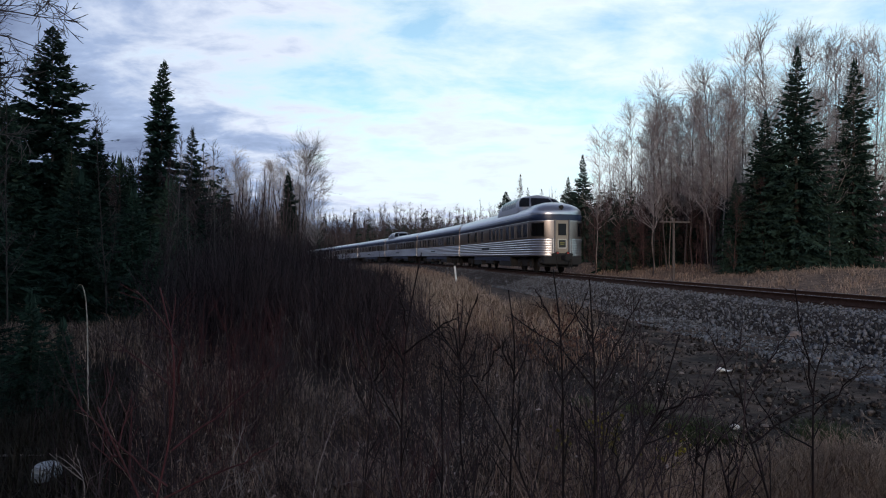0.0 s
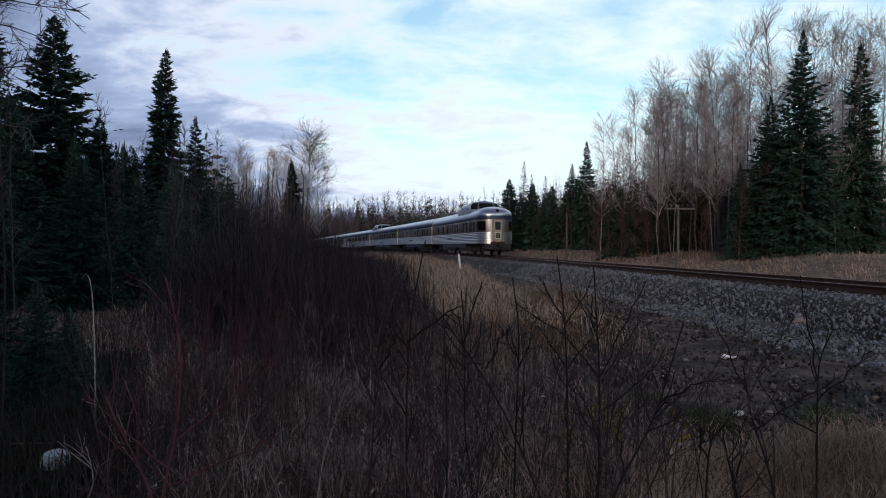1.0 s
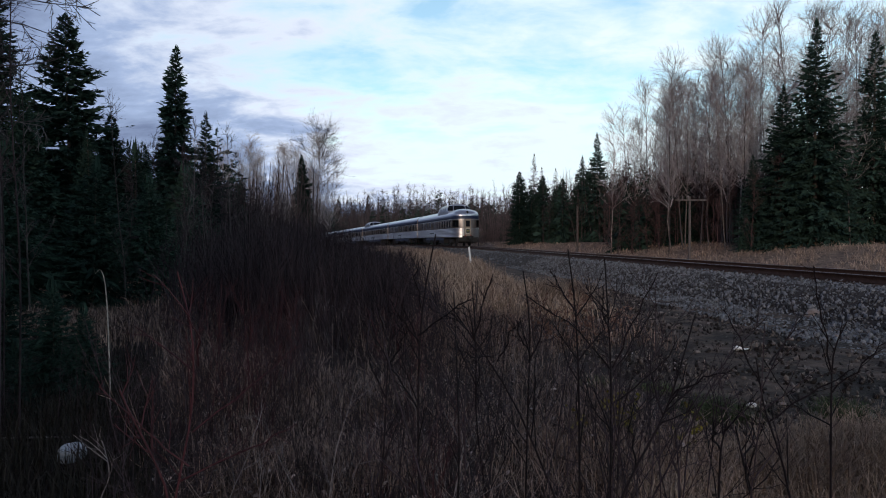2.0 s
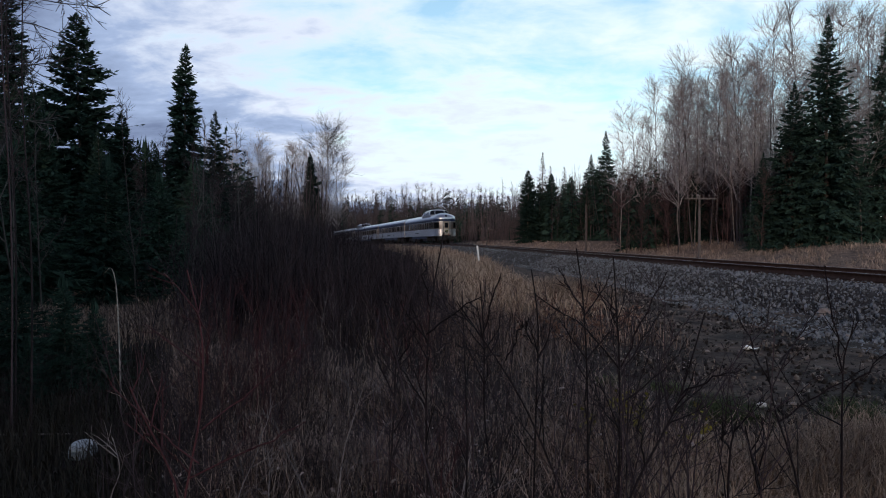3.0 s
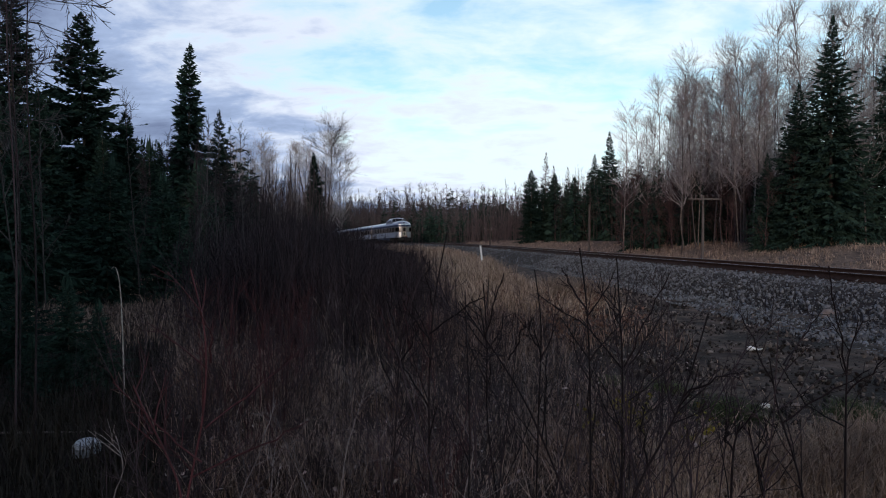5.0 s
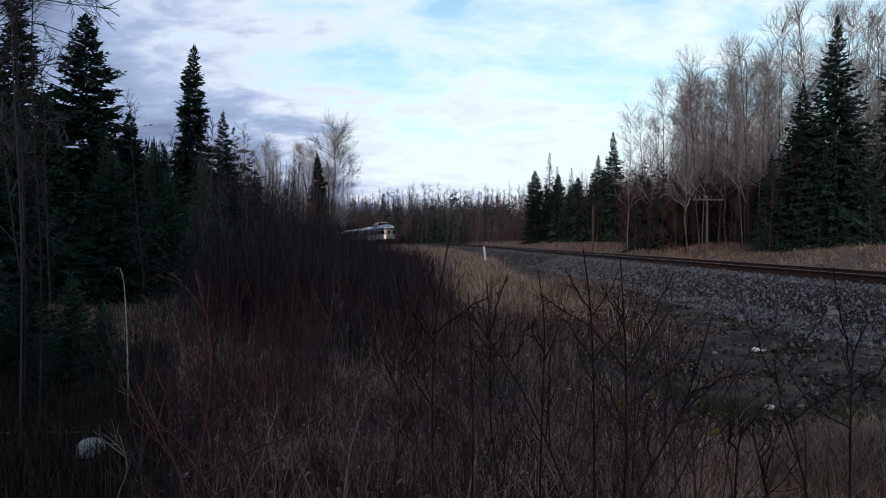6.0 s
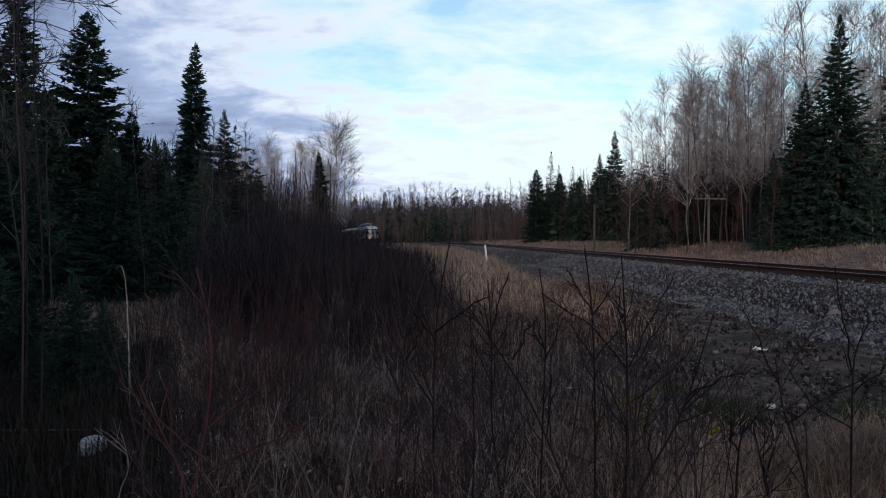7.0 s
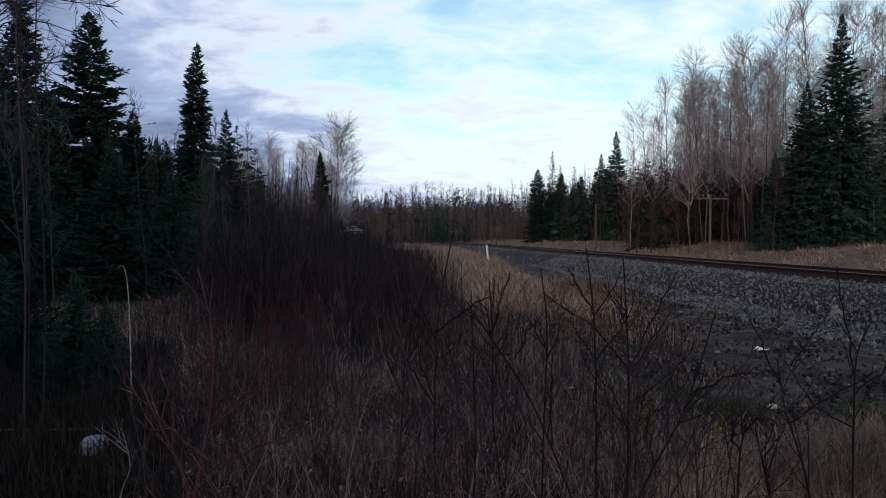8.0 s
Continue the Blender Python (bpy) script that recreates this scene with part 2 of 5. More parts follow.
def grow(rng, P, count, span, length, spread, up, k=4, wob=0.08, taper=0.5):
    """Branches off the paths P: count from each, between the fractions span, at an angle spread, bending up."""
    n, kp, _ = P.shape
    own = np.repeat(np.arange(n), count)
    m = len(own)
    u = rng.uniform(span[0], span[1], m)
    x = u * (kp - 1)
    i = np.minimum(x.astype(int), kp - 2)
    w = (x - i)[:, None]
    start = P[own, i] * (1 - w) + P[own, i + 1] * w
    tan = unit(P[own, i + 1] - P[own, i])
    side = rng.normal(size=(m, 3))
    side = unit(side - (side * tan).sum(-1, keepdims=True) * tan)
    ang = rng.uniform(spread[0], spread[1], m)[:, None]
    way = unit(tan * np.cos(ang) + side * np.sin(ang))
    L = length * (1 - taper * (u - span[0]) / max(span[1] - span[0], 1e-6)) * rng.uniform(0.6, 1.15, m)
    out = [start]
    for s in range(k - 1):
        out.append(out[-1] + way * (L / (k - 1))[:, None])
        way = unit(way + np.array([0, 0, up / (k - 1)]) + rng.normal(size=(m, 3)) * wob)
    return np.stack(out, 1), u


def radii(a, b, n, k):
    a = np.broadcast_to(np.asarray(a, float), (n,))[:, None]
    b = np.broadcast_to(np.asarray(b, float), (n,))[:, None]
    return a + (b - a) * np.linspace(0, 1, k)[None]


def trunk_path(rng, h, lean=0.03, k=8, wob=0.015):
    z = np.linspace(0, h, k)
    q = np.zeros((1, k, 3))
    q[0, :, 2] = z
    q[0, :, :2] = np.cumsum(rng.normal(size=(k, 2)) * wob * h / k * 2, 0) + rng.normal(size=2) * lean * z[:, None]
    q[0] -= q[0, 0] * [1, 1, 0]
    return q


def bare_tree(seed, h, dense=1.0, low=0.35, broad=0.28, thin=0.0065, far=False, fork=(0.45, 0.9)):
    """Trunk and branch arrays of a leafless tree of height h."""
    rng = np.random.default_rng(seed)
    T = trunk_path(rng, h, wob=0.02)
    trunk = tubes(T, radii(h * thin, 0.006, 1, 8), 4 if far else 7)
    ka, kb = (3, 2) if far else (5, 3)
    A, u = grow(rng, T, int((31 if far else 34) * dense), (low, 0.99), h * broad, fork, 0.75, ka, 0.13, 0.86 if far else 0.72)
    B, _ = grow(rng, A, 4 if far else max(3, int(5 * dense)), (0.25, 0.97), h * broad * 0.45, (0.35, 0.85), 0.45, kb, 0.14)
    fat = 1.35 if far else 1.0
    tw = [tubes(A, radii(h * 0.0022 * fat ** 0.5, 0.004 * fat, len(A), ka), 3), tubes(B, radii(0.0085 * fat, 0.0042 * fat, len(B), kb), 3)]
    if not far:
        C, _ = grow(rng, B, 2, (0.15, 0.97), h * broad * 0.27, (0.3, 0.8), 0.3, 2, 0.12)
        tw.append(tubes(C, radii(0.0062, 0.0032, len(C), 2), 3))
    return trunk, joined(tw)


def spruce(seed, h, r, dense=1.0, ragged=0.25, bare=0.03, spray=0.26, power=0.95, core=1.0, slim=0.12):
    """Trunk and crown arrays of a spruce of height h and widest radius r: layered boughs, broad dark sprays inside, fine ones at the tips."""
    rng = np.random.default_rng(seed)
    T = trunk_path(rng, h, 0.008, wob=0.006)
    trunk = tubes(T, radii(h * 0.011, 0.01, 1, 8), 6)
    n = int(460 * dense)
    f = bare + (0.995 - bare) * (1 - (1 - (np.arange(n) + rng.uniform(0, 1, n)) / n) ** 0.9)
    az = np.arange(n) * 2.4 + rng.normal(size=n) * 0.6
    lob = 1 + ragged * (0.55 * np.sin(az * 2 + f * 9 + seed) + 0.45 * np.sin(f * 37 + seed * 2 + np.sin(az + seed)))
    reach = np.where(rng.uniform(0, 1, n) < 0.07, 1.0 + 0.9 * ragged, 1.0)
    L = r * np.minimum((1 - f) ** power, 0.9) * rng.uniform(1 - 1.2 * ragged, 1.08, n) * lob * reach + 0.05
    L *= np.clip(0.55 + f / 0.10, 0, 1)
    rise = -0.45 + 1.0 * f ** 1.3 + rng.normal(size=n) * 0.12
    base = np.stack([np.interp(f, np.linspace(0, 1, 8), T[0, :, i]) for i in range(3)], -1)
    way = unit(np.stack([np.cos(az), np.sin(az), rise], -1))
    k = 3
    s = np.linspace(0, 1, k)
    P = base[:, None] + way[:, None] * (L[:, None] * s)[..., None]
    P[:, :, 2] += 0.25 * L[:, None] * (s ** 2 - 0.85 * s)

    def sprays(each, lo, hi, size, wide, droop):
        own = np.repeat(np.arange(n), each)
        own = own[rng.uniform(0, 1, len(own)) < np.clip(0.3 + L[own] / r, 0, 1)]
        u = lo + (hi - lo) * rng.uniform(0, 1, len(own))
        x = u * (k - 1)
        i = np.minimum(x.astype(int), k - 2)
        w = (x - i)[:, None]
        q = P[own, i] * (1 - w) + P[own, i + 1] * w
        side = unit(np.cross(way[own], [0, 0, 1.0])) * rng.choice([-1, 1], len(own))[:, None]
        d = unit(way[own] * 0.8 + side * rng.uniform(0.1, 1.0, len(own))[:, None] + rng.normal(size=(len(own), 3)) * 0.25 + [0, 0, droop])
        ln = (size * rng.uniform(0.5, 1.2, len(own)) * np.clip(0.35 + 1.3 * L[own] / r, 0.4, 1.05))[:, None]
        wd = unit(np.cross(d, rng.normal(size=(len(own), 3)))) * ln * wide
        return np.stack([q, q + d * ln * 0.45 + wd, q + d * ln, q + d * ln * 0.45 - wd], 1).reshape(-1, 3)

    tip = T[0, -1] - [0, 0, 0.25]
    a = rng.uniform(0, 6.28, 14)
    c = np.stack([np.cos(a), np.sin(a), 0 * a], -1)
    out = c * rng.uniform(0.02, 0.14, (14, 1))
    lift = np.array([0, 0, 1.0]) * rng.uniform(0.25, 0.62, (14, 1))
    top = np.stack([tip + 0 * c, tip + lift * 0.5 + out + c[::-1] * 0.03, tip + lift + out * 0.6, tip + lift * 0.5 + out - c[::-1] * 0.03], 1).reshape(-1, 3)
    V = np.concatenate([sprays(int(15 * core), 0.05, 0.78, spray * 1.7, 0.19, -0.25), sprays(int(24 * dense) + 6, 0.30, 1.05, spray * 0.95, slim, -0.12), top])
    F = np.arange(len(V)).reshape(-1, 4)
    return trunk, joined([(V, F), tubes(P, radii(0.016, 0.005, len(P), k), 3)])


def shrub(seed, h, stems=14, fan=0.35, twigs=6, spread=0.25, thick=0.008, second=3):
    """The stems of a leafless shrub, each with its twigs."""
    rng = np.random.default_rng(seed)
    k = 6
    foot = rng.normal(size=(stems, 3)) * spread * [1, 1, 0]
    az = rng.uniform(0, 2 * np.pi, stems)
    tilt = np.abs(rng.normal(size=stems)) * fan
    way = np.stack([np.cos(az) * np.sin(tilt), np.sin(az) * np.sin(tilt), np.cos(tilt)], -1)
    L = h * rng.uniform(0.5, 1.05, stems)
    out = [foot + [0, 0, -0.05]]
    for s in range(k - 1):
        out.append(out[-1] + way * (L / (k - 1))[:, None])
        way = unit(way + rng.normal(size=(stems, 3)) * 0.07 + [0, 0, 0.04])
    P = np.stack(out, 1)
    R = radii(thick * rng.uniform(0.7, 1.2, stems), thick * 0.35, stems, k)
    made = []
    for n in range(stems):
        A, _ = grow(rng, P[n:n + 1], twigs, (0.25, 0.97), h * 0.34, (0.35, 0.85), 0.35, 3, 0.1)
        pieces = [tubes(P[n:n + 1], R[n:n + 1], 4), tubes(A, radii(thick * 0.5, thick * 0.22, len(A), 3), 3)]
        if second:
            B, _ = grow(rng, A, second, (0.2, 0.95), h * 0.13, (0.4, 0.9), 0.3, 2, 0.1)
            pieces.append(tubes(B, radii(thick * 0.32, thick * 0.16, len(B), 2), 3))
        made.append(joined(pieces))
    return made


# ---- the line of the track ----
def track_x(y):
    """The track's middle at y: straight past the camera, then a long bend, then straight again."""
    b = np.clip(np.asarray(y, float) - 50, 0, 220)
    return 12 - 0.1 * y - 0.00121 * b ** 2 - 2 * 0.00121 * 220 * np.maximum(np.asarray(y, float) - 270, 0)


def rail_z(y):
    b = np.clip(np.asarray(y, float) - 85, 0, 90)
    return 0.73 - 1.6e-4 * b ** 2 - 2 * 1.6e-4 * 90 * np.clip(np.asarray(y, float) - 175, 0, 60)


def ground_z(x, y):
    """Height of the ground: level with the track's foot, a bank that rises to the woods on its far side."""
    x, y = np.asarray(x, float), np.asarray(y, float)
    d = track_x(y) - x
    near = np.exp(-((x / 7) ** 2 + (y / 7) ** 2))
    z = rail_z(y) - 0.75 + 1.15 * np.clip((-d - 4.0) / 8.0, 0, 1) ** 1.2
    z = z + np.where(d > 9, 0.10 * np.sin(x * 0.9 + 1) * np.sin(y * 0.7), 0) * (1 - near)
    z = z + 0.035 * np.sin(x * 2.3 + y) * np.sin(y * 1.9 - x * 0.6) * (np.abs(d) > 3.2)
    return z


TY = np.linspace(-160, 420, 5801)
TS = np.concatenate([[0], np.cumsum(np.hypot(np.diff(TY), np.diff(track_x(TY))))])


def along(y, metres):
    """The y of the place that many metres further along the track."""
    return np.interp(np.interp(y, TY, TS) + metres, TS, TY)


def sweep(name, profile, y0, y1, step, mat, closed=True, smooth=False):
    """A cross-section (offset to the right, height over the rail) drawn along the track."""
    y = np.arange(y0, y1 + step, step)
    x, z = track_x(y), rail_z(y)
    sl = np.gradient(x, y)
    nx, ny = 1 / np.hypot(1, sl), -sl / np.hypot(1, sl)
    pr = np.array(profile)
    V = np.stack([x[:, None] + nx[:, None] * pr[:, 0], y[:, None] + ny[:, None] * pr[:, 0], z[:, None] + pr[:, 1] + 0 * y[:, None]], -1)
    n, k = V.shape[:2]
    i = np.arange(n * k).reshape(n, k)
    j = np.roll(i, -1, 1) if closed else i[:, 1:]
    i2 = i if closed else i[:, :-1]
    F = np.stack([i2[:-1], j[:-1], j[1:], i2[1:]], -1).reshape(-1, 4)
    me = mesh_from(name, V.reshape(-1, 3), F, mat)
    return me


# ---- ground and track ----
def build_ground():
    g = np.linspace(-1, 1, 191)
    xs = np.sinh(g * 5.2) / np.sinh(5.2) * 1800
    g = np.linspace(-0.72, 1, 200)
    ys = np.sinh(g * 5.2) / np.sinh(5.2) * 2200
    X, Y = np.meshgrid(xs, ys)
    Z = ground_z(X, Y)
    r = np.hypot(X, Y)
    Z = np.where(r > 300, Z * np.clip(1 - (r - 300) / 300, 0, 1), Z)
    i = np.arange(X.size).reshape(X.shape)
    F = np.stack([i[:-1, :-1], i[:-1, 1:], i[1:, 1:], i[1:, :-1]], -1).reshape(-1, 4)
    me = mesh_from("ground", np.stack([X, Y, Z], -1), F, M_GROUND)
    tagged(new("ground", me), "soil, gravel and leaf litter beside the railway, shade toned into the litter", "ground", kind="structure")


def build_track():
    bed = [(-3.6, -1.0), (-3.0, -0.72), (-1.9, -0.24), (-1.3, -0.185), (1.3, -0.185), (1.9, -0.24), (3.0, -0.66), (3.6, -1.0)]
    tagged(new("ballast_bed", sweep("ballast_bed", bed, -60, 400, 1.0, M_BALLAST)), "grey crushed-stone ballast under the rails", "ballast", kind="structure")
    track = tagged(new("railway_track"), "single rusty railway track on dark wooden sleepers", "railway track", kind="structure")
    for sd in (-1, 1):
        c = sd * 0.753
        rail = [(c - 0.07, -0.175), (c + 0.07, -0.175), (c + 0.07, -0.155), (c + 0.012, -0.135), (c + 0.012, -0.045), (c + 0.036, -0.03), (c + 0.036, -0.004), (c - 0.036, -0.004), (c - 0.036, -0.03), (c - 0.012, -0.045), (c - 0.012, -0.135), (c - 0.07, -0.155)]
        ob = under("rail", sweep("rail", rail, -60, 400, 1.0, M_RAIL), track)
        top = [(c - 0.033, -0.004), (c + 0.033, -0.004), (c + 0.028, 0.0), (c - 0.028, 0.0)]
        under("running_surface", sweep("running_surface", top, -60, 400, 1.0, M_SHINE), ob, "worn bright steel top of the rail")
    bm = bmesh.new()
    bmesh.ops.create_cube(bm, size=1, matrix=Matrix.Diagonal((2.55, 0.23, 0.18, 1)))
    bmesh.ops.bevel(bm, geom=bm.edges, offset=0.012, segments=1, affect="EDGES")
    me = bm_mesh("sleeper", bm, M_TIE)
    rng = random.Random(4)
    y = -12.0
    for n in range(300):
        sl = (track_x(y + 0.5) - track_x(y - 0.5))
        m = Matrix.Translation((float(track_x(y)) + rng.uniform(-0.04, 0.04), y, float(rail_z(y)) - 0.262)) @ Matrix.Rotation(-math.atan(sl) + rng.uniform(-0.015, 0.015), 4, "Z")
        under("sleeper", me, track, m=m)
        y = float(along(y, 0.53))


build_ground()
build_track()


# ---- woods and brush ----
def tree_proto(kind, arrays, bark, crown_mat):
    """The meshes of a tree: trunk and crown."""
    tr = mesh_from(kind + "_trunk", *arrays[0], bark)
    tr.polygons.foreach_set("use_smooth", [True] * len(tr.polygons))
    return tr, mesh_from(kind + "_crown", *arrays[1], crown_mat)


def plant(kind, proto, x, y, turn, size, label, category, group, lean=0.0, sink=0.05):
    z = float(ground_z(x, y)) - sink
    ob = tagged(new(kind), label, category, group=group)
    ob.matrix_basis = pose(x, y, z, lean * math.cos(turn), lean * math.sin(turn), math.degrees(turn))
    ob.scale = (size, size, size)
    under("trunk", proto[0], ob)
    under("crown", proto[1], ob)
    return ob


BIRCH = [tree_proto("birch", bare_tree(10 + k, 12, 1.12, lo, br * 1.15, 0.0042, False, (0.45, 1.05)), mt, M_TWIGS) for k, (lo, br, mt) in enumerate(((0.22, 0.23, M_DIMSTEM), (0.30, 0.20, M_BIRCH), (0.20, 0.24, M_DIMSTEM), (0.32, 0.19, M_BIRCH), (0.24, 0.21, M_BIRCH)))]
BROWN = [tree_proto("brown_shrub", bare_tree(46 + k, 7, 0.9, 0.05, 0.27, 0.005), M_REDBROWN, M_REDBROWN) for k in range(2)]
ROUND = tree_proto("round_birch", bare_tree(31, 11, 1.7, 0.38, 0.36, 0.0065, False, (0.6, 1.25)), M_BIRCH, M_DIMSTEM)
OVERHANG = tree_proto("overhanging_birch", bare_tree(33, 9, 1.0, 0.35, 0.42, 0.006, False, (0.7, 1.2)), M_DIMSTEM, M_STEM)
ALDER = [tree_proto("alder", bare_tree(40 + k, 7, 0.8, 0.06, 0.22, 0.005), M_STEM, M_STEM) for k in range(3)]
SAPLING = [tree_proto("sapling", bare_tree(90 + k, 7, 0.45, 0.2, 0.18, 0.0035), M_DIMSTEM, M_DIMSTEM) for k in range(2)]
# cone, column, broad club, narrow ragged
SPRUCE = [tree_proto("spruce", spruce(50 + k, 12, r, 1.0, rg, 0.03, 0.26, pw, co), M_BARK, M_NEEDLE) for k, (r, rg, pw, co) in enumerate(((3.3, 0.13, 0.92, 1.3), (1.6, 0.28, 0.68, 1.0), (2.75, 0.26, 0.62, 1.7), (2.3, 0.42, 0.8, 1.0)))]
LOWSPRUCE = [tree_proto("low_spruce", spruce(57 + k, 3.0, 1.35, 0.6, 0.35, 0.02, 0.105, 0.8, 1.0, 0.10), M_BARK, M_NEEDLE) for k in range(2)]
SLIM = tree_proto("slim_spruce", spruce(61, 12, 1.35, 0.5, 0.5, 0.25, 0.24, 0.7, 0.25), M_BARK, M_DIMSTEM)


def spruces():
    # x, y, height, variety
    west = [
        (-11.5, 30, 10.5, 1), (-10.3, 30.5, 7.5, 3), (-12.8, 24, 9.9, 2), (-13.9, 21.3, 10.4, 3), (-16.0, 22, 8.8, 2), (-12.0, 25.2, 6.4, 2), (-15.2, 19, 6, 0), (-10.9, 21.5, 5.2, 0),
        (-17.0, 25, 8.6, 2), (-8.2, 45, 7.4, 1), (-14.6, 32, 6.4, 0), (-17.4, 33, 8.2, 0), (-15.6, 26.5, 7.2, 2), (-13.4, 28, 6.0, 2), (-11.2, 26.5, 5.4, 0), (-9.8, 27.5, 5.0, 0),
        (-12.4, 20.5, 6.2, 2), (-14.0, 17.5, 6.4, 0), (-10.6, 24.0, 4.9, 0), (-12.2, 30.5, 6.0, 0),
        # this row is out of view, added to shade the ground at the left
        (-8.6, 4.5, 8.5, 2), (-7.4, 1.5, 8.0, 0), (-10.2, 6.6, 9.5, 2), (-9.6, 9.4, 7.5, 2), (-7.0, -2.0, 8.0, 2)]
    bushes = [
        (-12.6, 17, 4.6, 0), (-9, 24.5, 4.2, 0), (-8.8, 14.0, 3.6, 1), (-9.5, 13.0, 4.2, 0), (-7.7, 15.2, 3.4, 0), (-6.9, 16.4, 3.2, 1), (-5.9, 8.6, 1.5, 0), (-4.7, 7.4, 1.25, 1),
        (-3.9, 6.9, 1.15, 0), (-3.35, 6.5, 0.95, 1), (-5.2, 6.9, 1.3, 0), (-4.2, 5.6, 0.8, 1), (-4.6, 5.2, 1.0, 0), (-3.7, 5.9, 0.7, 0), (-8.2, 10.2, 2.9, 1), (-7.0, 9.2, 2.2, 0), (-10.2, 15.5, 4.4, 1)]
    east = [
        (21.3, 35, 12.1, 0), (19.8, 35.6, 8.9, 0), (18.7, 36.5, 5.4, 0), (23.0, 36.5, 7.0, 2), (25.9, 37, 12.2, 3), (24.5, 44, 8, 2), (12.3, 85, 9.4, 2), (14.2, 87, 7.6, 0), (17.5, 82, 8.0, 2), (19.4, 78, 7.6, 0), (20.6, 36.8, 6.6, 2),
        (15.6, 86, 8.8, 2), (16.8, 85, 7.4, 0), (18.2, 76, 10.0, 0), (18.6, 70, 11.6, 3), (16.8, 80, 6.6, 2), (21, 66, 6.5, 2), (13.6, 93, 7.4, 3), (17.0, 54, 4.6, 2),
        (19.2, 48, 4.6, 2), (19.6, 72, 6.2, 2), (15.4, 78, 5.4, 2), (20.0, 62, 5.2, 2)]
    rng = random.Random(8)
    for x, y, h, v in west + bushes + east:
        tall = "tall" if h > 8 else "low bushy"
        if h < 5:
            plant("spruce_bush", LOWSPRUCE[v % 2], x, y, rng.uniform(0, 6.28), h / 3, "low bushy dark green young spruce", "tree", "young spruces", rng.uniform(-4, 4))
            continue
        plant("spruce_tree", SPRUCE[v], x, y, rng.uniform(0, 6.28), h / 12, tall + " dark green spruce at the edge of the woods", "tree", "spruces", rng.uniform(-2, 2))
    for x, y, h in ((15.2, 91, 12.2), (16.2, 90, 10.2), (17.9, 88, 9.8)):
        plant("larch_tree", SLIM, x, y, rng.uniform(0, 6.28), h / 12, "thin sparse grey larch standing above its neighbours", "tree", "spruces", 1)


def birches():
    rng = random.Random(21)
    spots = []
    for n in range(150):
        v = (n + rng.random()) / 150
        y = 39 + 26 * rng.random() ** 1.3
        k = 0.315 + 0.42 * v
        x = k * y
        if track_x(y) - x > -10 or (k > 0.52 and rng.random() < 0.66):
            continue
        h = (8.4 + 3.2 * rng.random() if k < 0.325 else 10.0 + 3.0 * rng.random() if k < 0.53 else 12.0 + 3.2 * rng.random()) * (0.85 + 0.004 * y)
        spots.append((x, y, h))
    spots += [(14.4, 50, 10.9), (16.6, 51, 9.6), (15.9, 42, 9.5), (23.0, 34.6, 9.6), (20.2, 47, 11.4), (17.6, 44, 10.6), (25.6, 38, 13.0), (29.5, 42, 14.5)]
    for x, y, h in spots:
        plant("birch_tree", BIRCH[rng.randrange(5)], x, y, rng.uniform(0, 6.28), h / 12, "leafless pale-barked birch in a stand beside the railway", "tree", "birches", rng.uniform(-4, 4))
    for n in range(46):
        y = 46 + 34 * rng.random()
        x = -y * rng.uniform(0.145, 0.34)
        plant("birch_tree", BIRCH[rng.randrange(5)], x, y, rng.uniform(0, 6.28), (7.6 + 2.8 * rng.random()) * (0.62 + 0.006 * y) / 12, "leafless grey birch behind the brush", "tree", "birches", rng.uniform(-4, 4))
    plant("round_birch_tree", ROUND, -9.3, 55, 1.0, 11.1 / 11, "leafless birch with a broad round crown and white trunk", "tree", "birches")
    plant("birch_tree", OVERHANG, -7.1, 8.5, 2.1, 0.92, "leafless birch reaching over the clearing", "tree", "birches")
    plant("birch_tree", OVERHANG, -8.4, 11.0, 0.4, 0.95, "leafless birch reaching over the clearing", "tree", "birches")
    for x, y, h in ((-6.9, 11.5, 4.6), (-7.4, 11.6, 5.6), (-6.6, 14.5, 4.8), (-8.3, 13, 6.2), (-5.2, 14.5, 4.2), (-4.6, 12.2, 3.4), (-5.0, 17, 4.5), (-5.3, 15.6, 3.6), (-5.6, 16.2, 4.0), (-4.4, 13.4, 2.8)):
        plant("birch_sapling", SAPLING[rng.randrange(2)], x, y, rng.uniform(0, 6.28), h / 7, "thin leafless grey birch sapling before dark spruces", "tree", "birches", rng.uniform(-5, 5))


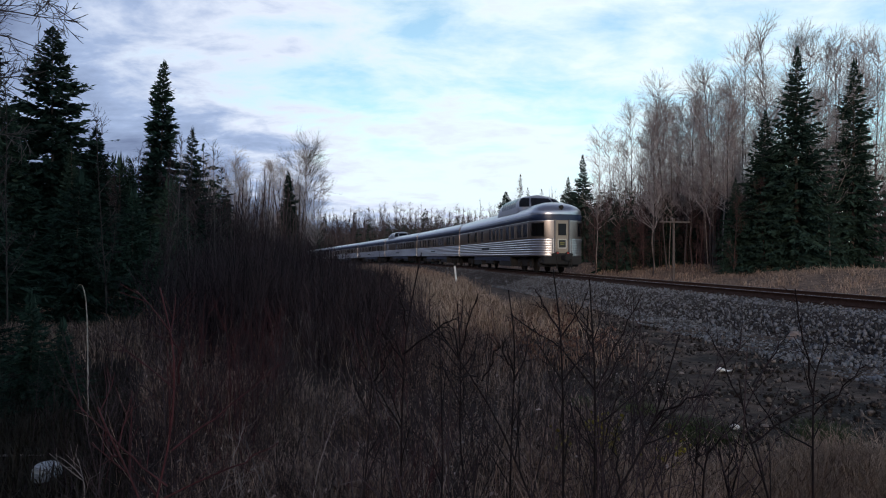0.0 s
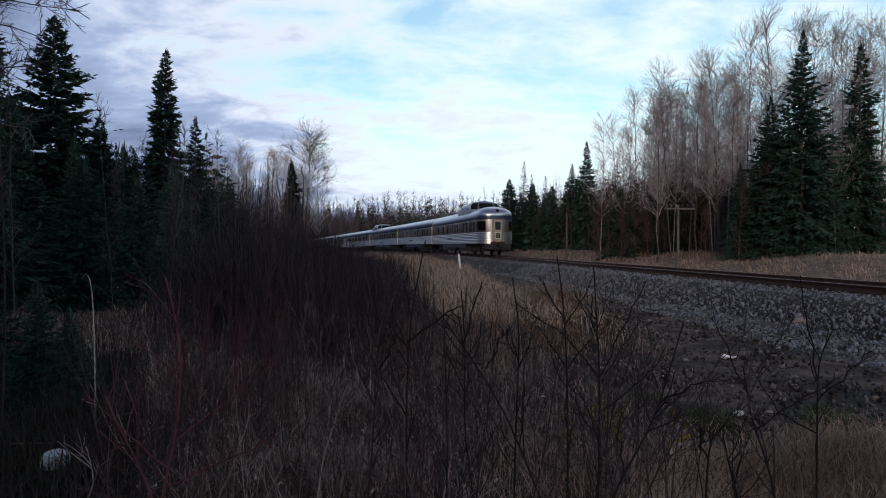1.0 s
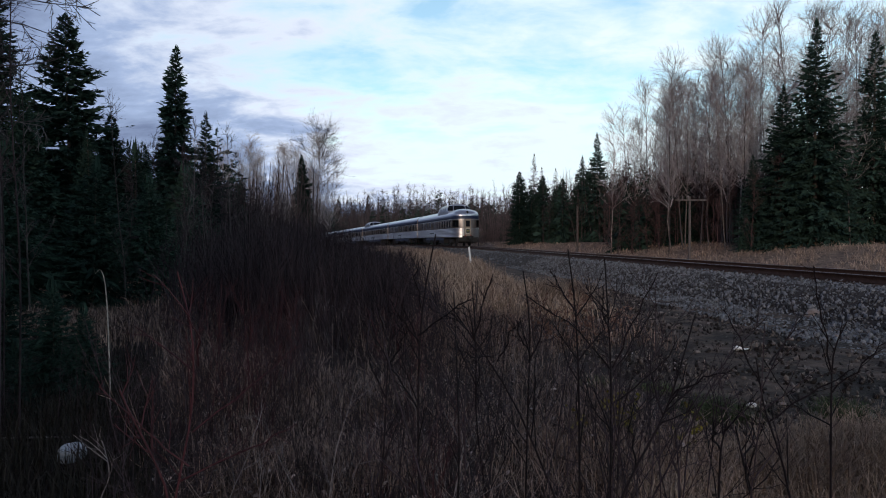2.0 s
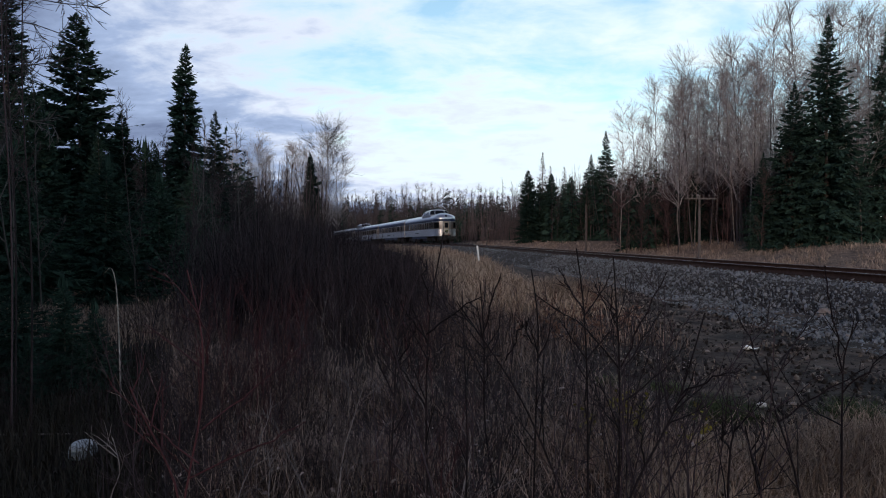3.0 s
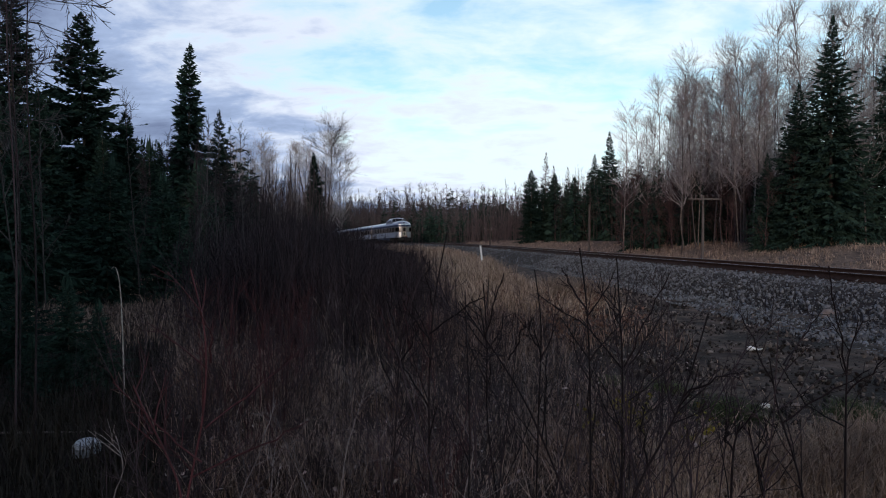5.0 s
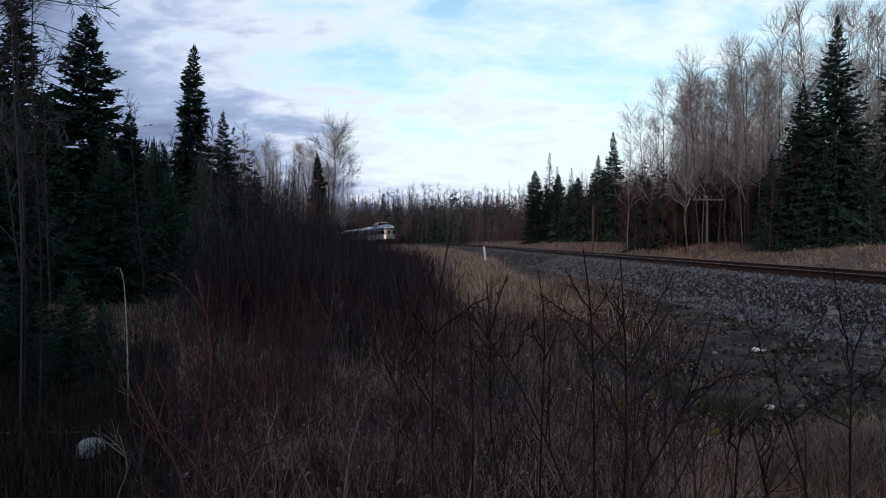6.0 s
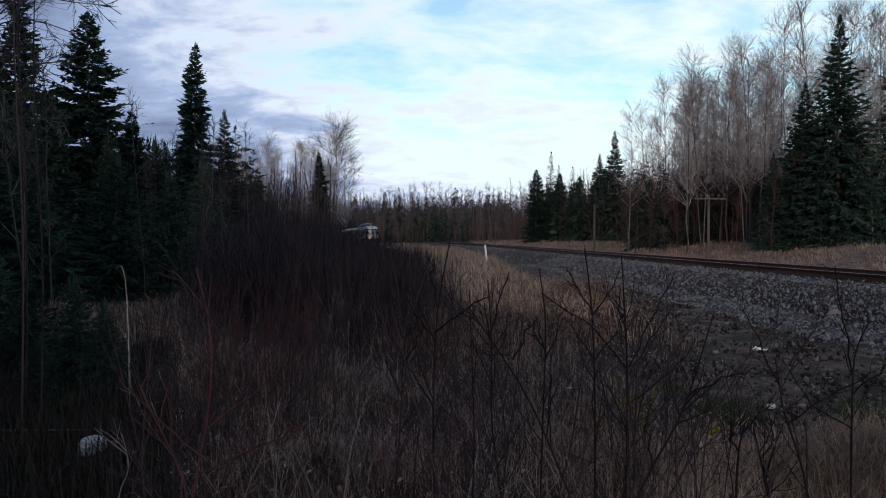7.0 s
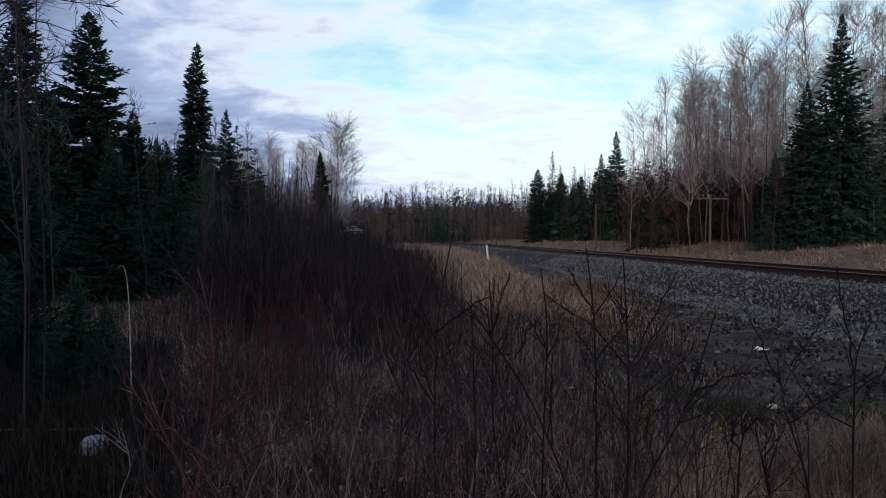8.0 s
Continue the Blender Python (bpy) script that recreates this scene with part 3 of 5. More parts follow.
def alders():
    rng = random.Random(33)
    for n in range(72):
        y = 20 + 20 * rng.random()
        k = rng.uniform(0.19, 0.46)
        h = (1.6 + y * (0.150 - 0.56 * abs(0.40 - k))) * rng.uniform(0.8, 1.08)
        plant("alder_shrub", ALDER[rng.randrange(3)], -k * y, y, rng.uniform(0, 6.28), h / 7, "tall leafless dark purple-brown alder in a thicket", "shrub", "alders", rng.uniform(-6, 6))
    for n in range(34):
        y = 38 + 24 * rng.random()
        k = rng.uniform(0.185, 0.345)
        h = (0.55 + 1.3 * k) * (1.6 + 0.105 * y) * rng.uniform(0.75, 1.1)
        plant("alder_shrub", ALDER[rng.randrange(3)], -k * y, y, rng.uniform(0, 6.28), h / 7, "tall leafless dark alder behind the thicket", "shrub", "alders", rng.uniform(-6, 6))
    for n in range(16):
        y = rng.uniform(45, 60)
        plant("alder_shrub", BROWN[rng.randrange(2)], y * rng.uniform(0.285, 0.37), y, rng.uniform(0, 6.28), rng.uniform(0.6, 0.95), "leafless reddish brown undergrowth shrub", "shrub", "undergrowth", rng.uniform(-6, 6))
    for n in range(52):
        y = 35 + 24 * rng.random()
        x = float(track_x(y)) + rng.uniform(9.6, 15)
        plant("alder_shrub", BROWN[rng.randrange(2)], x, y, rng.uniform(0, 6.28), rng.uniform(0.45, 0.85), "leafless reddish brown undergrowth shrub", "shrub", "undergrowth", rng.uniform(-6, 6))


def woods_mass(name, label, spots, seed):
    """Far or deep woods as one mesh: many simple bare trees and spruces."""
    rng = np.random.default_rng(seed)
    lowb = [bare_tree(seed + k, 12, 1.0, 0.30, 0.17, 0.005, True, (0.4, 0.95)) for k in range(4)]
    lows = [spruce(seed + 9 + k, 12, 2.0, 0.12, 0.2, 0.03, 0.95, 0.85, 0.35) for k in range(3)]
    bark, twig, leaf = [], [], []
    for x, y, h, con in spots:
        a, s = rng.uniform(0, 6.28), h / 12
        rot = np.array([[math.cos(a), -math.sin(a), 0], [math.sin(a), math.cos(a), 0], [0, 0, 1]]) * s
        at = np.array([x, y, float(ground_z(x, y)) - 0.1])
        src = lows[rng.integers(3)] if con else lowb[rng.integers(4)]
        for arr, dest in ((src[0], bark), (src[1], leaf if con else twig)):
            dest.append((arr[0] @ rot.T + at, arr[1]))
    ob = tagged(new(name), label, "woods", kind="stuff")
    for nm, arr, mat in (("trunks", bark, M_FARWOOD), ("branches", twig, M_FARWOOD), ("needles", leaf, M_NEEDLE)):
        if arr:
            under(nm, mesh_from(name + "_" + nm, *joined(arr), mat), ob)


def far_woods():
    rng = random.Random(5)
    spots = []
    for n in range(500):
        y = 150 + 100 * rng.random()
        x = y * rng.uniform(-0.40, 0.30)
        d = float(track_x(y)) - x
        if abs(d) < 7 or (d > 0 and x > -0.20 * y):
            continue
        con = rng.random() < 0.22
        spots.append((x, y, (12.2 + 2.8 * rng.random()) * (0.55 + 0.003 * y) * (0.72 if con else 1.0), con))
    for n in range(250):
        y = rng.uniform(235, 330)
        x = y * rng.uniform(-0.27, 0.05)
        if float(track_x(y)) - x > -9:
            continue
        spots.append((x, y, 16 + 6 * rng.random(), rng.random() < 0.15))
    woods_mass("far_woods", "distant mixed woods of bare birch and dark spruce", spots, 300)
    spots = []
    for n in range(120):
        y = 40 + 70 * rng.random()
        x = float(track_x(y)) + rng.uniform(15, 36)
        spots.append((x, y, 4.5 + 5.0 * rng.random(), rng.random() < 0.35))
    for n in range(70):
        y = rng.uniform(48, 62)
        x = y * rng.uniform(0.30, 0.54)
        spots.append((x, y, rng.uniform(3.6, 6.4), True))
    for n in range(60):
        y = 95 + 60 * rng.random()
        x = float(track_x(y)) + rng.uniform(10, 26)
        spots.append((x, y, 4.5 + 5 * rng.random(), rng.random() < 0.5))
    for n in range(50):
        y = rng.uniform(64, 96)
        x = y * rng.uniform(0.165, 0.315)
        if float(track_x(y)) - x > -10:
            continue
        spots.append((x, y, rng.uniform(4.5, 8.5), rng.random() < 0.6))
    for n in range(64):
        y = rng.uniform(118, 165)
        x = y * rng.uniform(-0.10, 0.115)
        if float(track_x(y)) - x > -8:
            continue
        spots.append((x, y, rng.uniform(4.0, 8.5), True))
    woods_mass("deep_woods", "deep mixed woods behind the trees along the railway", spots, 330)
    spots = []
    for n in range(120):
        y = 36 + 50 * rng.random()
        x = -y * rng.uniform(0.24, 0.80) - 2
        spots.append((x, y, 4.5 + 5.0 * rng.random(), rng.random() < 0.7))
    # unseen trees behind and beside the camera, added to block the low sun
    for n in range(80):
        a = rng.uniform(2.0, 5.4)
        r = rng.uniform(22, 40)
        x, y = r * math.sin(a), r * math.cos(a)
        if abs(float(track_x(y)) - x) < 8:
            continue
        spots.append((x, y, 7 + 4.5 * rng.random(), rng.random() < 0.6))
    woods_mass("clearing_woods", "dense dark woods around the clearing, partly added out of view to block sun", spots, 360)


def thin_stems(name, label, seed, n, place, h0, h1, r):
    """Crowded thin stems of young growth between the trees, as one mesh."""
    rng = np.random.default_rng(seed)
    x, y = place(rng, n)
    ok = np.abs(track_x(y) - x) > 8.5
    x, y = x[ok], y[ok]
    n = len(x)
    h = rng.uniform(h0, h1, n)
    P = np.zeros((n, 3, 3))
    foot = np.stack([x, y, ground_z(x, y) - 0.1], -1)
    lean = np.concatenate([rng.normal(size=(n, 2)) * 0.09, np.ones((n, 1))], 1)
    for k, f in enumerate((0, 0.5, 1.0)):
        P[:, k] = foot + lean * (h * f)[:, None] + rng.normal(size=(n, 3)) * [0.12, 0.12, 0] * f
    A, _ = grow(rng, P, 4, (0.35, 0.98), (h0 + h1) * 0.10, (0.35, 0.8), 0.4, 2)
    V = joined([tubes(P, radii(r, r * 0.35, n, 3), 3), tubes(A, radii(r * 0.55, r * 0.25, len(A), 2), 3)])
    tagged(new(name, mesh_from(name, *V, M_FARWOOD)), label, "woods", kind="stuff")


def undergrowth():
    def far(rng, n):
        y = rng.uniform(165, 300, n)
        x = y * rng.uniform(-0.42, 0.32, n)
        return np.where((track_x(y) - x > 0) & (x > -0.2 * y), track_x(y) + 12 + 0.1 * np.abs(x), x), y

    def bend(rng, n):
        y = rng.uniform(95, 175, n)
        return track_x(y) + rng.uniform(9, 34, n), y

    def bank(rng, n):
        y = rng.uniform(38, 100, n)
        return track_x(y) + rng.uniform(13, 40, n), y

    def west(rng, n):
        y = rng.uniform(34, 110, n)
        return -y * rng.uniform(0.165, 0.75, n), y

    thin_stems("far_thicket", "dense bare young growth in the distant woods", 1, 7000, far, 4.0, 12.5, 0.05)
    def horizon(rng, n):
        y = rng.uniform(230, 335, n)
        x = y * rng.uniform(-0.26, 0.10, n)
        return np.where(track_x(y) - x > 0, track_x(y) + 10 + 0.3 * np.abs(x), x), y

    thin_stems("horizon_thicket", "dense bare young growth on the skyline", 6, 4500, horizon, 8.0, 19.0, 0.07)
    thin_stems("bend_thicket", "dense bare young growth along the bend", 2, 3600, bend, 2.0, 8.0, 0.035)
    thin_stems("bank_thicket", "dense bare young growth between the birches", 3, 5500, bank, 3.0, 9.0, 0.028)
    thin_stems("clearing_thicket", "dense bare young growth behind the clearing", 4, 4500, west, 2.5, 6.5, 0.03)


SHRUBS = []
SHRUB_LABEL = {"dark": "leafless dark brown shrub among dry grass", "grey": "leafless grey shrub among dry grass", "red": "leafless shrub with dark red stems"}


def brush():
    """Leafless shrubs of the thicket and of the foreground."""
    kinds = [("dark", M_STEM), ("dark", M_STEM), ("dark", M_STEM), ("grey", M_GREYSTEM), ("red", M_RED), ("dark", M_STEM)]
    for k, (nm, mt) in enumerate(kinds):
        st = shrub(70 + k, 1.5, (9, 7, 10, 7, 6, 8)[k], (0.25, 0.38, 0.2, 0.3, 0.3, 0.28)[k], 6, 0.22, 0.0052, 3)
        mass = shrub(80 + k, 1.5, 20, 0.26, 5, 0.42, 0.0085, 0)
        SHRUBS.append((nm, [mesh_from("shrub_stem", *s, mt) for s in st], [mesh_from("shrub_cluster", *joined(mass[q::4]), mt) for q in range(4)]))
    rng = random.Random(12)

    def put(x, y, h, k, group, near):
        nm, st, mass = SHRUBS[k]
        ob = tagged(new("shrub"), SHRUB_LABEL[nm], "shrub", group=group)
        ob.matrix_basis = pose(x, y, float(ground_z(x, y)), rng.uniform(-4, 4), rng.uniform(-4, 4), rng.uniform(0, 360))
        s = h / 1.5
        w = s * rng.uniform(0.8, 1.1) if h < 2 else s * 0.75
        ob.scale = (w, w, s)
        if near:
            for me in st:
                under("stem", me, ob)
        else:
            for me in mass:
                tagged(under("crown", me, ob), kind="stuff")

    for n in range(170):
        y = 9.5 + 22 * rng.random() ** 1.2
        k = rng.uniform(-0.32, -0.035 + 0.02 * rng.random())
        h = (1.40 + 3.6 * max(0, -k - 0.06)) * rng.uniform(0.8, 1.1)
        put(k * y, y, h, rng.choice((0, 1, 2, 5, 0, 2)), "thicket shrubs", False)
    for n in range(46):
        y = rng.uniform(18, 30)
        k = rng.uniform(-0.21, -0.075)
        put(k * y, y, (1.6 + (-k - 0.095) * 0.42 * y) * rng.uniform(0.92, 1.06), rng.choice((0, 2, 5)), "thicket shrubs", False)
    for n in range(95):
        y = 2.6 + 8.5 * rng.random() ** 0.9
        x = y * rng.uniform(-0.40, 0.20)
        if 12 - 0.1 * y - x < 9.3 or (x < -1.5 and y < 4) or (x > 0.02 * y and rng.random() < 0.5):
            continue
        put(x, y, rng.uniform(0.6, 1.15), rng.choice((0, 1, 3, 0, 2, 5, 4, 0)), "foreground shrubs", True)
    for n in range(6):
        y = rng.uniform(4.2, 8)
        put(-y * rng.uniform(0.48, 0.68), y, rng.uniform(0.5, 1.0), rng.choice((0, 1, 2, 5)), "foreground shrubs", True)
    for n in range(7):
        y = rng.uniform(4.4, 6.8)
        put(-y * rng.uniform(0.20, 0.36), y, rng.uniform(0.9, 1.35), rng.choice((4, 4, 0)), "foreground shrubs", True)
    for x, y, h in ((0.72, 2.5, 1.45), (1.15, 3.1, 1.3), (0.15, 2.4, 1.5), (0.9, 3.4, 1.45), (-0.1, 3.2, 1.45), (1.35, 4.4, 1.4), (-1.1, 2.5, 1.1), (-1.5, 3.4, 1.35), (0.5, 5.5, 1.4)):
        put(x, y, h, rng.choice((0, 1, 5)), "foreground shrubs", True)


def blades(rng, x, y, h, wid, bend=0.9):
    """Grass blades: each a bent strip of two faces."""
    n = len(x)
    z = ground_z(x, y) - 0.02
    a = rng.uniform(0, 2 * np.pi, n)
    d = np.stack([np.cos(a), np.sin(a), 0 * a], -1)
    s = np.stack([-np.sin(a), np.cos(a), 0 * a], -1) * (wid * rng.uniform(0.6, 1.2, n))[:, None]
    p0 = np.stack([x, y, z], -1)
    b = (bend * rng.uniform(0.1, 1.0, n) * h)[:, None]
    up = np.array([0, 0, 1.0])
    arch = rng.uniform(0.0, 1.0, n) ** 1.5
    p1 = p0 + d * b * 0.18 + up * (h * 0.5)[:, None]
    p2 = p0 + d * b * 0.52 + up * (h * (0.92 - 0.12 * arch))[:, None]
    p3 = p0 + d * b + up * (h * (1.08 - 0.55 * arch * min(bend, 1.8)))[:, None]
    V = np.stack([p0 - s, p0 + s, p1 + s * 0.9, p1 - s * 0.9, p2 + s * 0.6, p2 - s * 0.6, p3 + s * 0.12, p3 - s * 0.12], 1).reshape(-1, 3)
    i = np.arange(n)[:, None] * 8
    F = np.concatenate([i + [0, 1, 2, 3], i + [3, 2, 4, 5], i + [5, 4, 6, 7]])
    return V, F


def grass():
    rng = np.random.default_rng(3)
    pieces, pale = [], []

    def patch(n, x0, x1, y0, y1, h0, h1, wid, keep, pw=1.0, gaps=0.0, bend=0.9):
        y = y0 + (y1 - y0) * rng.uniform(0, 1, n) ** pw
        x = rng.uniform(x0, x1, n)
        lump = np.sin(x * 1.7 + 2 * np.sin(y * 0.8)) + np.sin(y * 1.3 + 1.5 * np.sin(x * 0.9)) + rng.normal(size=n) * 0.6
        ok = keep(x, y, track_x(y) - x) & (lump > gaps)
        x, y, lump = x[ok], y[ok], lump[ok]
        h = rng.uniform(h0, h1, len(x)) * (0.6 + 0.22 * np.clip(lump, 0, 2.2))
        pieces.append(blades(rng, x, y, h, wid, bend))

    def edge(y):
        """How far the tall grass keeps from the track's middle."""
        return np.interp(y, [5, 10, 14, 16, 22, 30, 36, 42], [8.6, 8.0, 6.9, 6.9, 7.0, 6.2, 5.3, 4.4])

    patch(46000, -6, 4.5, 2.2, 9.5, 0.08, 0.32, 0.0022, lambda x, y, d: (d > 8.6) & (x > -0.36 * y - 0.2) & (x < 0.30 * y), gaps=0.9, bend=2.0)
    patch(4000, -6, 4.5, 2.2, 9.5, 0.10, 0.38, 0.0022, lambda x, y, d: (d > 8.6) & (x > -0.40 * y - 0.2) & (x < 0.30 * y), gaps=-1.5, bend=1.3)
    for n, x0, x1, y0, y1, h0, h1, lo, hi in ((26000, 0.8, 6, 2.3, 5.0, 0.05, 0.24, 7.6, 10.5), (1800, 1.5, 6, 5, 12, 0.03, 0.11, 7.6, 9.2)):
        y, x = rng.uniform(y0, y1, n), rng.uniform(x0, x1, n)
        ok = (track_x(y) - x > lo) & (track_x(y) - x < hi) & (np.sin(x * 2.1 + y) + np.sin(y * 1.7) > -0.7)
        pale.append(blades(rng, x[ok], y[ok], rng.uniform(h0, h1, ok.sum()), 0.003, 1.4))
    patch(28000, -12, 5, 9, 24, 0.25, 0.55, 0.005, lambda x, y, d: (d > 7.4) & (x > -0.75 * y), gaps=0.1, bend=1.2)
    tan = list(pieces)
    pieces[:] = []
    patch(40000, -1.0, 4.5, 3.0, 13.5, 0.12, 0.42, 0.0028, lambda x, y, d: (d > np.interp(y, [3, 4.5, 5, 9, 11, 13.5], [8.2, 8.7, 9.5, 9.3, 8.0, 7.4])) & (x > -0.04 * y), gaps=-0.2, bend=2.0)
    patch(9000, -2.6, 0, 3.2, 5.4, 0.12, 0.40, 0.0026, lambda x, y, d: (x > -0.30 * y) & (x < -0.14 * y), gaps=-2, bend=1.9)
    patch(22000, -4.5, 0, 5.5, 11, 0.16, 0.42, 0.0035, lambda x, y, d: (x > -0.40 * y) & (x < -0.05 * y), gaps=0.0, bend=1.6)
    patch(9000, -8, -3, 10.5, 14.5, 0.2, 0.5, 0.005, lambda x, y, d: (x > -0.62 * y) & (x < -0.36 * y), gaps=-2, bend=1.2)
    tagged(new("matted_grass", mesh_from("matted_grass", *joined(pieces), M_STRAW)), "matted straw-coloured grass in tussocks between shrubs", "grass", kind="stuff")
    pieces[:] = []
    patch(52000, -4, 5, 12.5, 42, 0.30, 0.78, 0.008, lambda x, y, d: (d > edge(y) + 0.25 * np.sin(y * 1.9)) & (d < 10.0), gaps=-1.4, bend=1.2)
    patch(22000, -8, 8, 38, 125, 0.35, 0.8, 0.018, lambda x, y, d: (d > np.maximum(2.5, 4.9 - 0.07 * (y - 38))) & (d < 9), gaps=-1.6, bend=1.2)
    tagged(new("embankment_grass", mesh_from("embankment_grass", *joined(pieces), M_BANK)), "tall bleached tan grass along the foot of the ballast", "grass", kind="stuff")
    pieces[:] = tan
    near, pieces[:] = list(pieces), []
    patch(50000, 10, 40, 14, 48, 0.08, 0.34, 0.010, lambda x, y, d: (d < -4.2) & (d > -13), gaps=-1.2, bend=1.6)
    patch(18000, 0, 24, 48, 110, 0.10, 0.36, 0.02, lambda x, y, d: (d < -4.0) & (d > -11), gaps=-1.5, bend=1.4)
    bank, pieces[:] = list(pieces), near
    tagged(new("bank_grass", mesh_from("bank_grass", *joined(bank), M_BANK)), "bleached tan grass on the bank behind the track", "grass", kind="stuff")
    tagged(new("short_grass", mesh_from("short_grass", *joined(pale), M_BANK)), "short bleached grass at the edge of the gravel", "grass", kind="stuff")
    # blades that darken the ground below the spruces by their colour
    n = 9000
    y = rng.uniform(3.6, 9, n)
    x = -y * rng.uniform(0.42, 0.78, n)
    tagged(new("shaded_grass", mesh_from("shaded_grass", *blades(rng, x, y, rng.uniform(0.08, 0.34, n), 0.004, 0.9), M_SHADEGRASS)), "matted grass under the spruces, their shade toned into its colour", "grass", kind="stuff")
    tagged(new("dry_grass", mesh_from("dry_grass", *joined(pieces), M_GRASS)), "tall dry tan grass over the clearing and banks", "grass", kind="stuff")


def stalks():
    """Pale dead stalks that stand out of the grass."""
    rng = np.random.default_rng(77)
    n = 260
    y = 2.5 + 7.5 * rng.uniform(0, 1, n)
    x = y * rng.uniform(-0.42, 0.26, n)
    ok = track_x(y) - x > 8.8
    x, y = x[ok], y[ok]
    n = len(x)
    h = rng.uniform(0.35, 0.95, n)
    lean = np.concatenate([rng.normal(size=(n, 2)) * 0.28, np.ones((n, 1))], 1)
    foot = np.stack([x, y, ground_z(x, y) - 0.03], -1)
    P = np.stack([foot + lean * (h * f)[:, None] + rng.normal(size=(n, 3)) * [0.03, 0.03, 0] * f for f in (0, 0.35, 0.7, 1.0)], 1)
    A, _ = grow(rng, P, 1, (0.5, 0.95), 0.16, (0.4, 0.9), 0.3, 2)
    tagged(new("dead_stalks", mesh_from("dead_stalks", *joined([tubes(P, radii(0.0017, 0.0009, n, 4), 3), tubes(A, radii(0.0014, 0.0009, len(A), 2), 3)]), M_STALK)), "thin pale dead stalks among the shrubs", "stalks", kind="stuff")


def leaf_litter():
    """Curled dead leaves lying on the ground and caught in the brush."""
    rng = np.random.default_rng(58)
    n = 9000
    y = rng.uniform(2.6, 13, n)
    x = y * rng.uniform(-0.42, 0.42, n)
    ok = (track_x(y) - x > 6.4) & (np.sin(x * 2.3 + y) + np.sin(y * 1.9 - x) + rng.normal(size=n) * 0.7 > -0.1)
    x, y = x[ok], y[ok]
    n = len(x)
    lift = np.where(rng.uniform(0, 1, n) < 0.35, rng.uniform(0.05, 0.45, n), 0.012) * (track_x(y) - x > 8.6) + 0.012
    c = np.stack([x, y, ground_z(x, y) + lift], -1)
    d = unit(rng.normal(size=(n, 3)) * [1, 1, 0.45])
    w = unit(np.cross(d, rng.normal(size=(n, 3)) * 0.5 + [0, 0, 1.0]))
    r = rng.uniform(0.010, 0.024, n)[:, None]
    V = np.stack([c - d * r, c + w * r * 0.55 + [0, 0, 0.006], c + d * r, c - w * r * 0.55 + [0, 0, 0.004]], 1).reshape(-1, 3)
    tagged(new("leaf_litter", mesh_from("leaf_litter", V, np.arange(len(V)).reshape(-1, 4), M_LITTER)), "curled brown and grey dead leaves on the ground", "leaves", kind="stuff")


def stones():
    """Crushed stone on the bed and the gravel strip beside it."""
    rng = np.random.default_rng(9)
    bv = np.array([(x, y, z) for z in (-0.7, 0.7) for y in (-0.7, 0.7) for x in (-0.7, 0.7)])
    bf = np.array([(0, 2, 3, 1), (4, 5, 7, 6), (0, 1, 5, 4), (2, 6, 7, 3), (0, 4, 6, 2), (1, 3, 7, 5)])

    def heap(n, lo, hi, y0, y1, r0, r1, pw=1.6, up=None, small=3):
        y = y0 + (y1 - y0) * rng.uniform(0, 1, n) ** pw
        d = lo + (np.interp(y, [11, 24], [hi, min(hi, 4.0)]) - lo) * rng.uniform(0, 1, n)
        x = track_x(y) - d
        z = ground_z(x, y)
        if up is not None:
            z = np.maximum(z, rail_z(y) + np.interp(np.abs(d), up[0], up[1]))
        r = r0 + (r1 - r0) * rng.uniform(0, 1, n) ** small
        s = rng.uniform(0.45, 1.35, (n, 8, 3)) * rng.uniform(0.65, 1.2, (n, 1, 3)) * r[:, None, None]
        V = bv[None] * s
        tip = rng.normal(size=(n, 1, 2)) * 0.5
        V[..., 2] += V[..., 0] * tip[..., 0] + V[..., 1] * tip[..., 1]
        a = rng.uniform(0, 6.28, n)
        c, q = np.cos(a)[:, None], np.sin(a)[:, None]
        V = np.stack([V[..., 0] * c - V[..., 1] * q, V[..., 0] * q + V[..., 1] * c, V[..., 2]], -1) + np.stack([x, y, z + r * 0.2], -1)[:, None]
        return V.reshape(-1, 3), (bf[None] + (np.arange(n) * 8)[:, None, None]).reshape(-1, 4)

    bedz = ([0, 1.3, 1.9, 3.0, 3.6], [-0.185, -0.185, -0.24, -0.66, -1.0])
    tagged(new("ballast_stones", mesh_from("ballast_stones", *joined([heap(23000, 1.25, 5.2, 6, 36, 0.016, 0.046, 1.8, bedz), heap(1800, 1.25, 3.4, 31, 62, 0.02, 0.045, 1.3, bedz), heap(2500, -3.4, 1.2, 8, 45, 0.02, 0.05, 1.5, bedz), heap(1500, 1.25, 3.0, 50, 120, 0.03, 0.05, 1.2, bedz)]), M_STONE)), "loose grey crushed ballast stones", "stones", kind="stuff")
    tagged(new("gravel", mesh_from("gravel", *heap(10500, 4.2, 9.0, 4, 22, 0.008, 0.04, 1.5, None, 2.5), M_ROCK)), "mixed brown and grey gravel beside the ballast", "gravel", kind="stuff")


spruces()
birches()
alders()
far_woods()
undergrowth()
brush()
grass()
stalks()
leaf_litter()
stones()


